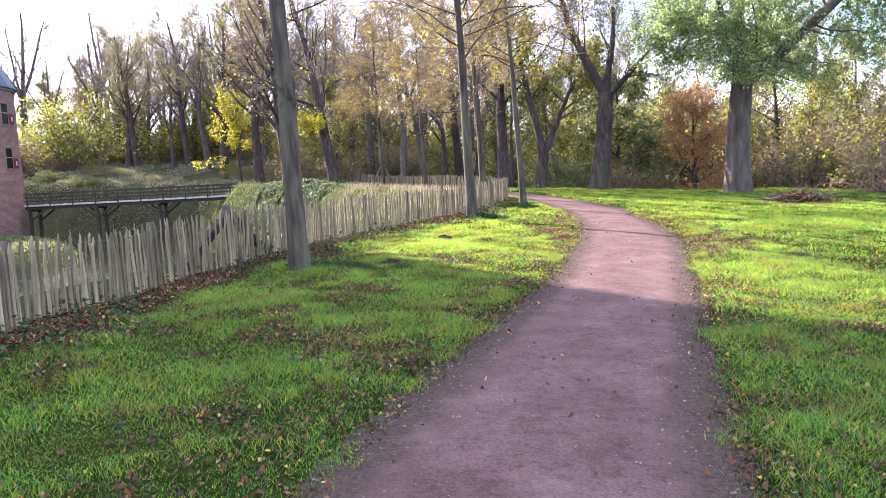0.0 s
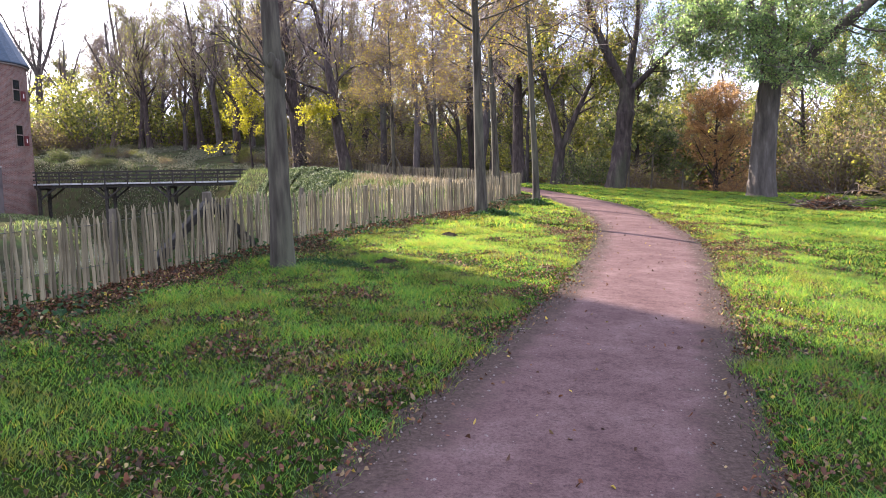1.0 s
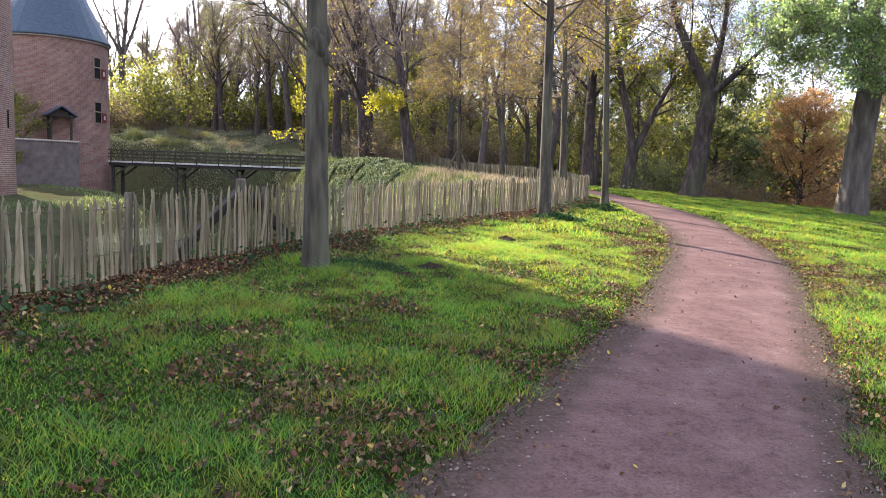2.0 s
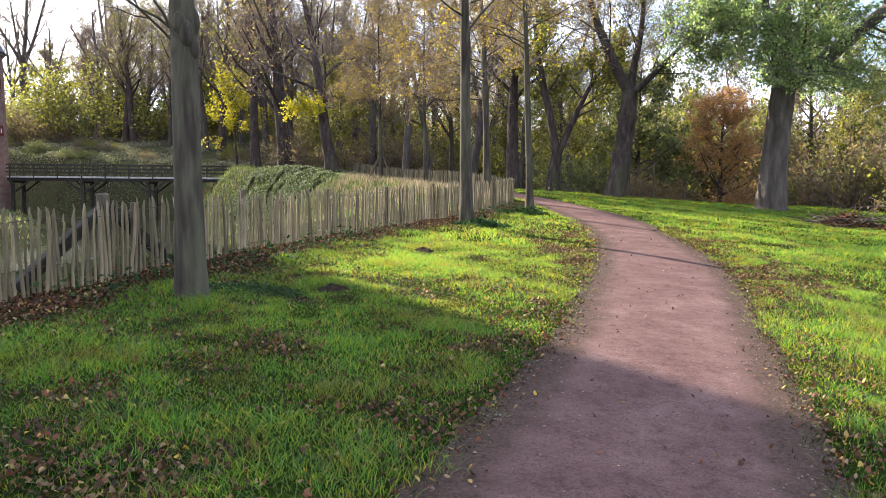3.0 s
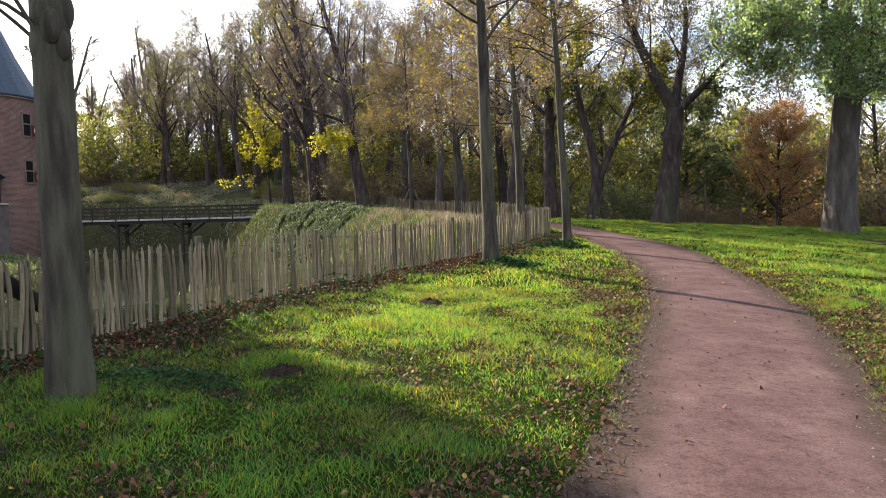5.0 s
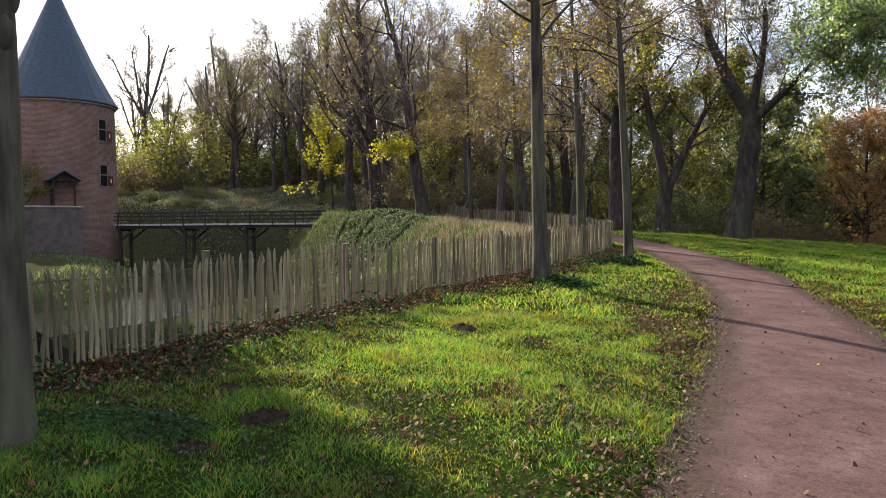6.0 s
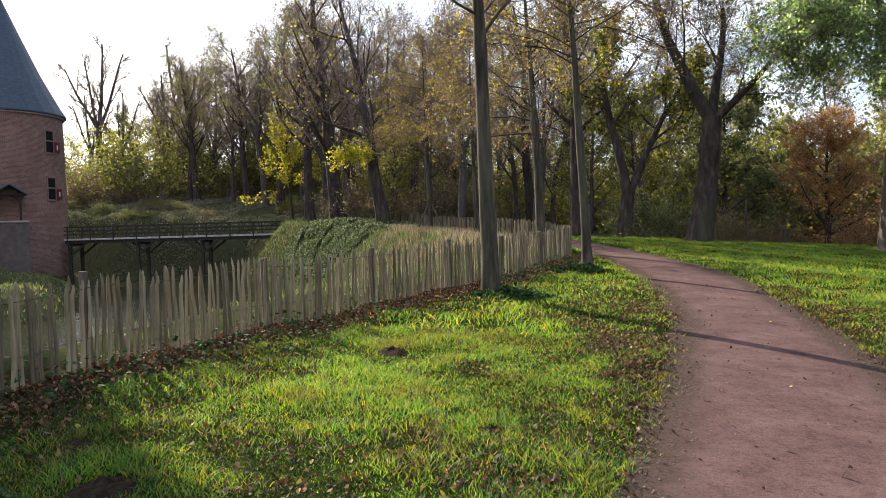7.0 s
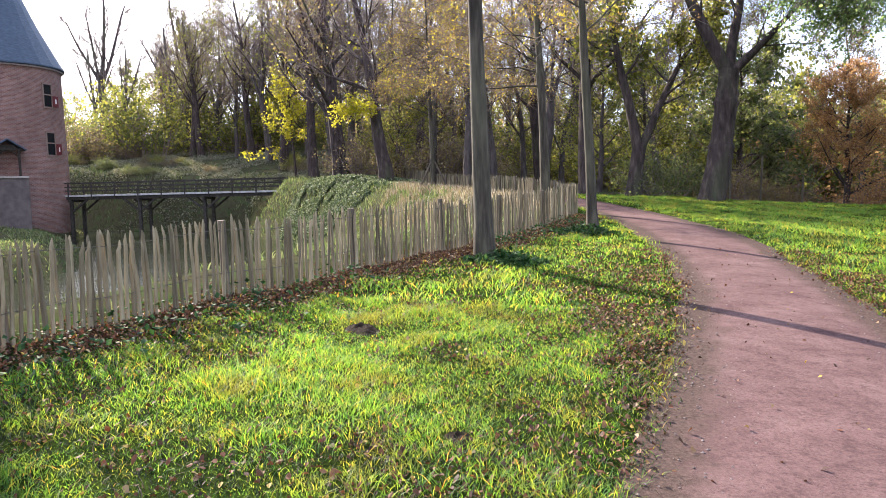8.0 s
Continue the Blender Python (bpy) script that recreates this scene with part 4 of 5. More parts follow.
# pollard with a forked head
S_FORK = tree_shape(31, 13.0, r=0.53, split=True, stout=0.2, leaves=9000, leaf=0.12, limbs=27, subs=9, twigs=9, reach=0.25, rise=0.75, lift=0.05, wander=0.02, twig_len=1.1, twig_r=0.012, knobs=4, fork=(5.9, [((-0.52, 0.1, 1), 6.8, 0.60), ((0.20, 0.2, 1), 5.6, 0.46), ((0.85, -0.1, 0.6), 3.6, 0.40)]), lean=(0.24, 0))
plant_tree(S_FORK, (9.4, 43.4), M_BARK_DARK, M_LEAF_OLIVE, "old forked pollard tree with dark furrowed trunk")
S_TWIN = tree_shape(32, 11.0, 0.38, split=True, leaves=13000, leaf=0.2, limbs=20, subs=6, twigs=8, reach=0.26, rise=0.9, fork=(2.4, [((-0.12, 0, 1), 7.5, 0.7), ((0.5, 0.1, 0.9), 6.5, 0.55)]))
S_HOLLY = tree_shape(35, 9.0, 0.22, clear=0.12, leaves=16000, leaf=0.22, limbs=24, subs=6, twigs=7, reach=0.34, rise=1.1, lift=-0.03, twig_len=0.9)
plant_tree(S_HOLLY, (13.0, 52.0), M_BARK_DARK, M_LEAF_DARK, "dense dark green tree at the lawn edge")
plant_tree(S_TWIN, (6.5, 46.0), M_BARK_DARK, M_LEAF_OLIVE, "twin stemmed tree with yellow green leaves")
# broad green crowned tree
S_GREEN = tree_shape(33, 17.0, 0.66, split=True, stout=0.2, leaves=130000, leaf=0.13, limbs=48, subs=10, twigs=10, reach=0.27, rise=1.25, lift=-0.035, wander=0.015, twig_len=1.2, twig_r=0.011, droop=0.6, fork_clear=0.04, fork=(6.2, [((-0.12, 0.1, 1), 9.5, 0.72), ((0.9, -0.25, 0.75), 9.0, 0.6), ((-0.40, -0.35, 1.0), 5.5, 0.42)]), floor=5.2)
plant_tree(S_GREEN, (16.2, 39.65), M_BARK_GREY, M_LEAF_GREEN, "large tree with thick grey trunk and green leaves", -10)
# rust coloured small tree
S_RUST = tree_shape(34, 7.6, 0.20, split=True, clear=0.16, leaves=52000, leaf=0.10, limbs=28, subs=8, twigs=9, reach=0.40, rise=0.95, lift=0.04, twig_len=0.6, twig_r=0.009)
plant_tree(S_RUST, (16.95, 48.4), M_BARK_DARK, M_LEAF_RUST, "small rounded tree with rust orange leaves", 0, 0.86)

# ---- fence ----


def pale_mesh(seed, h):
    """A split chestnut pale: half round with a ridge, bowed, with a hewn point."""
    rng = np.random.default_rng(seed)
    w, d = rng.uniform(0.034, 0.052), rng.uniform(0.024, 0.036)
    sec = np.array([(-w / 2, -d * 0.15), (-w * 0.22, -d * rng.uniform(0.45, 0.6)), (w * rng.uniform(0.1, 0.3), -d * 0.55), (w / 2, -d * 0.05), (w * 0.25, d / 2), (-w * 0.3, d / 2 * rng.uniform(0.7, 1))])
    zs = np.array([-0.12, 0.22 * h, 0.45 * h, 0.68 * h, 0.88 * h, h - rng.uniform(0.05, 0.09), h])
    bow = rng.normal(0, 0.008, (len(zs), 2)).cumsum(0)
    sc = np.array([1.05, 1.04, 1.0, 0.97, 0.92, 0.82, 0.25])
    k = len(sec)
    v = np.concatenate([np.column_stack([sec * s + b, np.full(k, z)]) for z, s, b in zip(zs, sc, bow)])
    q = [(k * i + e, k * i + (e + 1) % k, k * i + k + (e + 1) % k, k * i + k + e) for i in range(len(zs) - 1) for e in range(k)]
    t = k * (len(zs) - 1)
    q += [(t, t + 1, t + 2, t + 3), (t, t + 3, t + 4, t + 5)]
    return fast_mesh("pale", v, q)


def joined(meshes, places):
    """Corners and faces of many placed copies."""
    vs, qs, at = [], [], 0
    for k, m in places:
        v, q = meshes[k]
        vs.append(v @ np.array(m.to_3x3()).T + np.array(m.translation))
        qs.append(q + at)
        at += len(v)
    return np.concatenate(vs), np.concatenate(qs)


def mesh_arrays(me):
    v = np.zeros(len(me.vertices) * 3, np.float32)
    me.vertices.foreach_get("co", v)
    q = np.zeros(len(me.loops), np.int32)
    me.loops.foreach_get("vertex_index", q)
    return v.reshape(-1, 3), q.reshape(-1, 4)


def build_fence():
    rng = np.random.default_rng(8)
    variants = [pale_mesh(100 + i, 0.95 + 0.028 * rng.normal()) for i in range(22)]
    arrays = [mesh_arrays(m) for m in variants]
    for line, step, name, label in ((FENCE_NEAR, 0.076, "paling_fence", "weathered split chestnut paling fence along the moat"), (FENCE_FAR, 0.10, "paling_fence", "distant chestnut paling fence along the far bank")):
        t = tagged(new(name), label, "fence", "paling fences")
        rest, single = [], 0
        pts = rail(line, step)
        for x, y, a in pts:
            x, y = x + rng.normal(0, 0.008), y + rng.normal(0, 0.008)
            m = pose(x, y, gz(x, y) + rng.normal(0, 0.014), rng.normal(0, 1.3), rng.normal(0, 1.5), a + rng.normal(0, 32))
            k = int(rng.integers(0, len(variants)))
            if line is FENCE_NEAR and 8.2 < y < 30.0 and single < 300:
                child("pale", variants[k], M_PALE, t).matrix_local = m
                single += 1
            else:
                rest.append((k, m))
        v, q = joined(arrays, rest)
        tagged(child("paling_run", fast_mesh("paling_run", v, q), M_PALE, t), kind="stuff")
        for x, y, a in rail(line, 2.75, 2.18):
            bm = bmesh.new()
            h = 0.95 + rng.uniform(-0.03, 0.05)
            bmesh.ops.create_cone(bm, cap_ends=True, segments=10, radius1=0.055, radius2=0.048, depth=h + 0.3, matrix=pose(0, 0, (h - 0.3) / 2))
            p = part("post", bm, M_POST, t, smooth=False)
            off = 0.06
            p.matrix_local = pose(x - off * math.sin(radians(a)), y + off * math.cos(radians(a)), gz(x, y), rng.normal(0, 1.5), rng.normal(0, 1.5), a)
        for hh in (0.30, 0.82):
            w = [(np.array([[x, y, gz(x, y) + hh + 0.01 * math.sin(i)] for i, (x, y, a) in enumerate(rail(line, 0.35))]), None)]
            v, q = tubes([(w[0][0], np.full(len(w[0][0]), 0.004))], 4)
            child("wire", fast_mesh("wire", v, q), M_WIRE, t)
    # braced strainer post
    s = tagged(new("strainer_post"), "stout braced timber post behind the paling fence", "post")
    bx, by = -3.86, 13.35
    z = gz(bx, by)
    s.location = (bx, by, z)
    part("post", beam((0, 0, -0.3), (0, 0, 1.06), 0.13, 0.13, 0.02), M_POST, s)
    for k in (-1, 1):
        part("brace", beam((0.02, 0.04, 0.9), (k * 0.42, k * 1.25, 0.02), 0.11, 0.14, 0.01), M_TIMBER, s)


build_fence()
st = tagged(new("tree_stake"), "leaning wooden stakes tied to a young tree", "stake")
st.location = (-3.6, 50.0, gz(-3.6, 50.0))
for k in (-1, 1):
    part("stake", beam((k * 0.9, 0, -0.1), (k * 0.1, -0.1, 1.6), 0.09, 0.09), M_POST, st)

# ---- low growth ----


def bush_shape(seed, r, tall, leaves, leaf, stems=60):
    """An uneven shrub: many stems from the ground, leaves along them."""
    rng = np.random.default_rng(seed)
    lines, at = [], []
    for _ in range(stems):
        a, e = rng.uniform(0, 2 * np.pi), rng.uniform(0.25, 1.35)
        ln = tall * rng.uniform(0.6, 1.15)
        base = np.array([math.cos(a), math.sin(a), 0]) * r * rng.uniform(0, 0.55)
        p, rr, d = limb(rng, base, (math.cos(a) * math.cos(e) * r / tall, math.sin(a) * math.cos(e) * r / tall, math.sin(e)), ln, 0.03, 0.006, 6, 0.18)
        lines.append((p, rr))
        for _ in range(4):
            k = rng.integers(2, 6)
            q, qr, d2 = limb(rng, p[k], around(rng, d, 0.8), ln * 0.35, 0.012, 0.004, 3, 0.2)
            lines.append((q, qr))
            at.append(q)
    v, q = tubes(lines, 3)
    twigs = fast_mesh("stem_clump", v, q, smooth=True)
    ends = np.array(at)
    pick = rng.integers(0, len(ends), leaves)
    f = rng.uniform(0, 1.1, leaves)[:, None]
    c = ends[pick, 0] * (1 - f) + ends[pick, 2] * f + rng.normal(0, leaf * 1.1, (leaves, 3))
    c[:, 2] = np.maximum(c[:, 2], 0.05)
    v, q = leaf_quads(rng, c, leaf)
    return twigs, fast_mesh("foliage", v, q)


def plant_bush(shape, at, mat, label, turn=0, scale=(1, 1, 1)):
    t = tagged(new("bush"), label, "bush")
    t.location, t.rotation_euler, t.scale = (*at, gz(*at) - 0.05), (0, 0, radians(turn)), scale
    child("stem_clump", shape[0], M_TWIG, t)
    child("foliage", shape[1], mat, t)
    return t


B_RUST = bush_shape(44, 2.0, 2.2, 2600, 0.14, 60)
B_OLIVE, B_BROWN, B_DARK = bush_shape(41, 2.2, 3.0, 5200, 0.14, 50), bush_shape(42, 2.0, 2.4, 2800, 0.12, 70), bush_shape(43, 2.4, 2.6, 5000, 0.14, 50)
rng = np.random.default_rng(17)
kinds = {
    "olive": (B_OLIVE, M_LEAF_OLIVE, "yellow green woodland shrub"),
    "brown": (B_BROWN, M_LEAF_BROWN, "bare brown shrub with few dry leaves"),
    "dark": (B_DARK, M_LEAF_DARK, "dark evergreen shrub in the shade"),
    "rust": (B_RUST, M_LEAF_RUST, "low rust brown hedge shrub"),
}
SHRUBS = []
for i in range(34):
    x = rng.uniform(-75, -16)
    SHRUBS.append((("dark", "brown", "dark", "olive")[i % 4], x, 94 + (-(x + 16)) * 0.55 + rng.uniform(-4, 12), rng.uniform(0.4, 0.9)))
for i in range(26):
    SHRUBS.append((("olive", "brown", "brown")[i % 3], rng.uniform(-16, 12), rng.uniform(66, 88), rng.uniform(0.8, 1.6)))
for i in range(30):
    x = rng.uniform(10, 42)
    SHRUBS.append((("brown", "rust", "brown", "olive", "rust")[i % 5], x, 50 - 0.25 * (x - 10) + rng.uniform(-1, 4), rng.uniform(0.45, 0.8)))
for i in range(26):
    SHRUBS.append((("olive", "brown", "rust")[i % 3], rng.uniform(8, 60), rng.uniform(60, 95), rng.uniform(1.2, 2.4)))
for i in range(30):
    x = rng.uniform(-62, -20)
    SHRUBS.append((("dark", "brown", "olive")[i % 3], x, 81 + (-(x + 20)) * 0.12 + rng.uniform(0, 7), rng.uniform(0.22, 0.5)))
for i in range(70):
    a = radians(-46 + 82 * i / 69)
    far = rng.uniform(108, 135) if a < -0.1 else rng.uniform(80, 110)
    SHRUBS.append(((("olive", "brown", "olive", "rust", "brown") if a > -0.36 else ("brown", "dark", "olive", "brown", "dark"))[i % 5], far * math.sin(a), far * math.cos(a), rng.uniform(1.6, 2.8)))
SHRUBS += [("dark", 8.2, 47.5, 0.8), ("brown", 11.5, 48, 0.7), ("brown", 22.5, 44, 1.6), ("olive", 26, 41, 1.4), ("brown", 23, 37, 1.2), ("olive", 17, 62, 2.4), ("brown", 21, 66, 2.6), ("olive", 26, 60, 2.3), ("olive", 13, 64, 2.2), ("brown", 31, 64, 2.6), ("olive", 35, 58, 2.4), ("rust", 24, 55, 1.6), ("brown", 29, 38, 1.9), ("brown", 23, 48, 1.0), ("dark", 27, 47, 1.8), ("brown", 31, 45, 2.0)]
for kind, x, y, s in SHRUBS:
    sh, mt, lb = kinds[kind]
    plant_bush(sh, (x, y), mt, lb, rng.uniform(0, 360), (s, s, s * rng.uniform(0.8, 1.15)))

# ---- turf, leaves, small things ----


def value_noise(x, y, cell, seed):
    """Smooth random values from 0 to 1 over the plan."""
    g = np.random.default_rng(seed).uniform(0, 1, (64, 64))
    u, v = np.asarray(x) / cell + 1000.0, np.asarray(y) / cell + 1000.0
    i, j = np.floor(u).astype(int), np.floor(v).astype(int)
    a, b = u - i, v - j
    a, b = a * a * (3 - 2 * a), b * b * (3 - 2 * b)
    i, j, i1, j1 = i % 64, j % 64, (i + 1) % 64, (j + 1) % 64
    return (g[i, j] * (1 - a) + g[i1, j] * a) * (1 - b) + (g[i, j1] * (1 - a) + g[i1, j1] * a) * b


def blades(rng, x, y, z, h, w, bend=0.5):
    """Bent, tapering blades."""
    n = len(x)
    a = rng.uniform(0, 2 * np.pi, n)
    lean_a = rng.uniform(0, 2 * np.pi, n)
    lean = h * bend * rng.uniform(0.1, 1.0, n)
    cx, cy, lx, ly = np.cos(a) * w / 2, np.sin(a) * w / 2, np.cos(lean_a) * lean, np.sin(lean_a) * lean
    v = np.zeros((n, 5, 3))
    v[:, 0] = np.column_stack([x - cx, y - cy, z])
    v[:, 1] = np.column_stack([x + cx, y + cy, z])
    v[:, 2] = np.column_stack([x + cx * 0.75 + lx * 0.35, y + cy * 0.75 + ly * 0.35, z + h * 0.6])
    v[:, 3] = np.column_stack([x - cx * 0.75 + lx * 0.35, y - cy * 0.75 + ly * 0.35, z + h * 0.6])
    v[:, 4] = np.column_stack([x + lx, y + ly, z + h])
    k = 5 * np.arange(n)
    return v.reshape(-1, 3), np.column_stack([k, k + 1, k + 2, k + 3]), np.column_stack([k + 3, k + 2, k + 4])


MOLEHILLS = [(-0.97, 13.45, 0.19), (-1.62, 14.2, 0.13), (-1.25, 12.75, 0.14), (0.05, 17.8, 0.2), (1.36, 15.0, 0.12)]


def lawn_mask(x, y):
    """Where turf grows: off the path, off the litter by the fence, thin on worn patches."""
    d = poly_distance(x, y, PATH_POLY)
    f = line_side(x, y)
    m = smoothstep(0.14, -0.06, d + 0.24 * (value_noise(x, y, 0.3, 11) - 0.5) + 0.16 * (value_noise(x, y, 0.09, 12) - 0.5)) * smoothstep(0.55, 1.15, f + 0.5 * (value_noise(x, y, 0.5, 3) - 0.5))
    worn = value_noise(x, y, 0.9, 4) * 0.6 + value_noise(x, y, 0.28, 5) * 0.4
    edge = smoothstep(-0.9, 0.0, d)
    m = m * (1 - 0.62 * smoothstep(-2.0, -0.1, d) * smoothstep(0.25, 0.7, value_noise(x, y, 0.45, 13)))
    m = m * (1 - 0.5 * smoothstep(0.58 - 0.05 * edge, 0.76, worn))
    for mx, my, r in MOLEHILLS:
        m = m * (np.hypot(x - mx, y - my) > r * 0.9)
    return m


def build_grass():
    rng = np.random.default_rng(61)
    for name, (x0, x1, y0, y1), n, h0, w0 in (("grass", (-5.4, 7.2, 2.8, 19.2), 500000, 0.062, 0.0058), ("grass", (-3.0, 21.0, 19.0, 47.0), 220000, 0.075, 0.014), ("grass", (7.0, 20.0, 4.0, 24.0), 90000, 0.075, 0.012)):
        x, y = rng.uniform(x0, x1, n), rng.uniform(y0, y1, n)
        keep = rng.uniform(0, 1, n) < lawn_mask(x, y)
        x, y = x[keep], y[keep]
        tuft = value_noise(x, y, 0.35, 6)
        tall = value_noise(x, y, 1.6, 7)
        h = h0 * (0.35 + 1.3 * tuft ** 2 + 0.7 * tall ** 2) * rng.uniform(0.6, 1.3, len(x))
        h = h * (1 + 1.6 * np.exp(-(np.hypot(x + 2.2, y - 12.4) / 0.6) ** 2))
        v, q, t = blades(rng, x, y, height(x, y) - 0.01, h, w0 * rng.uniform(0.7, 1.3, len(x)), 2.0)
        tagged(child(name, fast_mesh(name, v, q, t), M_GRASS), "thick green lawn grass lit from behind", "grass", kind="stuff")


def build_thatch():
    """Dead stalks and moss that show between the blades."""
    rng = np.random.default_rng(62)
    n = 190000
    x, y = rng.uniform(-5.4, 7.2, n), rng.uniform(2.8, 19.2, n)
    d = poly_distance(x, y, PATH_POLY)
    worn = value_noise(x, y, 0.9, 4) * 0.6 + value_noise(x, y, 0.28, 5) * 0.4
    p = (0.25 + 0.75 * smoothstep(0.5, 0.7, worn)) * smoothstep(0.18, -0.05, d) * (line_side(x, y) > 0.2)
    keep = rng.uniform(0, 1, n) < np.maximum(p, 0.8 * np.exp(-((d - 0.02) / 0.1) ** 2))
    x, y = x[keep], y[keep]
    v, q, t = blades(rng, x, y, height(x, y) + 0.004 + 0.012 * (d[keep] > 0), rng.uniform(0.02, 0.05, len(x)), rng.uniform(0.004, 0.011, len(x)), 2.4)
    tagged(child("thatch", fast_mesh("thatch", v, q, t), M_THATCH), "dead stalks and moss between lawn grass", "grass", kind="stuff")


def fallen(rng, x, y, size, lift=0.02):
    """Curled dry leaves lying on the ground: two halves about a midrib."""
    n = len(x)
    a = rng.uniform(0, 2 * np.pi, n)
    s = size * rng.uniform(0.55, 1.25, n)
    tilt = rng.normal(0, 0.55, (n, 2))
    curl = rng.uniform(-0.4, 1.3, n)
    shape = np.array([(0, -0.5, 0), (0.30, -0.22, 1), (0.38, 0.12, 1), (0, 0.5, 0), (-0.36, 0.14, 1), (-0.30, -0.2, 1)])
    px, py = shape[None, :, 0] * s[:, None], shape[None, :, 1] * s[:, None]
    pz = curl[:, None] * np.abs(px) + px * tilt[:, :1] + py * tilt[:, 1:]
    c, d = np.cos(a)[:, None], np.sin(a)[:, None]
    gx, gy = x[:, None] + px * c - py * d, y[:, None] + px * d + py * c
    z = height(x, y)[:, None] + lift + rng.uniform(0, 0.025, n)[:, None] + pz + 0.1 * s[:, None]
    k = 6 * np.arange(n)
    return np.dstack([gx, gy, z]).reshape(-1, 3), np.concatenate([np.column_stack([k, k + 1, k + 2, k + 3]), np.column_stack([k, k + 3, k + 4, k + 5])])


def build_leaves():
    rng = np.random.default_rng(71)
    n = 280000
    x, y = rng.uniform(-6, 10, n), rng.uniform(2.6, 26, n)
    d = poly_distance(x, y, PATH_POLY)
    f = line_side(x, y)
    clump = value_noise(x, y, 0.9, 4) * 0.6 + value_noise(x, y, 0.28, 5) * 0.4
    p = smoothstep(0.50, 0.76, clump) * (0.18 + 0.55 * smoothstep(12.5, 10.0, y) + 0.4 * smoothstep(-2.2, -0.4, d)) + 0.05 + 0.25 * smoothstep(-0.6, -0.02, d) + 0.30 * smoothstep(-2.0, -0.1, d) * smoothstep(0.25, 0.7, value_noise(x, y, 0.45, 13))
    p = np.where(d > 0.0, 0.45 * np.exp(-d / 0.08) + 0.008, p) * (f > 0.3)
    keep = rng.uniform(0, 1, n) < p
    v, q = fallen(rng, x[keep], y[keep], 0.038, 0.008)
    v[:, 2] += 0.012 * (poly_distance(v[:, 0], v[:, 1], PATH_POLY) > 0.05)
    tagged(child("fallen_leaves", fast_mesh("fallen_leaves", v, q), M_LITTER), "brown and yellow fallen leaves scattered on grass", "leaves", kind="stuff")
    # litter banked along the fence
    pts = np.array([(a, b) for a, b, _ in rail(FENCE_NEAR, 0.01)])
    pts = pts[(pts[:, 1] > 5)]
    n = 32000
    pick = pts[rng.integers(0, len(pts), n)]
    off = rng.normal(0.30, 0.36, n)
    x, y = pick[:, 0] + off * 0.93 + rng.normal(0, 0.05, n), pick[:, 1] - off * 0.36
    v, q = fallen(rng, x, y, 0.04, 0.0)
    tagged(child("leaf_litter", fast_mesh("leaf_litter", v, q), M_LITTER), "dry brown leaf litter banked along the fence", "leaves", kind="stuff")
    n = 2800
    pick = pts[rng.integers(0, len(pts), n)]
    keep = value_noise(pick[:, 0], pick[:, 1], 1.1, 9) > 0.45
    pick = pick[keep]
    off = rng.normal(0.45, 0.4, len(pick))
    c = np.column_stack([pick[:, 0] + off * 0.93, pick[:, 1] - off * 0.36, np.zeros(len(pick))])
    c[:, 2] = height(c[:, 0], c[:, 1]) + rng.uniform(0.02, 0.2, len(c))
    v, q = leaf_quads(rng, c, 0.075, 0.2, 0.5)
    tagged(child("ivy", fast_mesh("ivy", v, q), M_WEED), "dark green ivy creeping along the fence foot", "ivy", kind="stuff")


def build_pebbles():
    rng = np.random.default_rng(81)
    n = 34000
    x, y = rng.uniform(-3, 7, n), rng.uniform(3, 26, n)
    d = poly_distance(x, y, PATH_POLY)
    keep = (d > 0) & (rng.uniform(0, 1, n) < 0.22 + 0.6 * np.exp(-d / 0.2))
    x, y = x[keep], y[keep]
    s = rng.uniform(0.003, 0.014, len(x))
    o = np.array([(1, 0, 0), (0, 1, 0), (-1, 0, 0), (0, -1, 0), (0, 0, 0.8), (0, 0, -0.8)])
    v = np.column_stack([x, y, height(x, y) + 0.024])[:, None] + o[None] * s[:, None, None] * rng.uniform(0.6, 1.4, (len(x), 6, 1))
    f = np.array([(0, 1, 4), (1, 2, 4), (2, 3, 4), (3, 0, 4), (1, 0, 5), (2, 1, 5), (3, 2, 5), (0, 3, 5)])
    t = (f[None] + 6 * np.arange(len(x))[:, None, None]).reshape(-1, 3)
    tagged(child("gravel", fast_mesh("gravel", v.reshape(-1, 3), tris=t), M_STONE_DARK), "loose small stones on the gravel path", "gravel", kind="stuff")


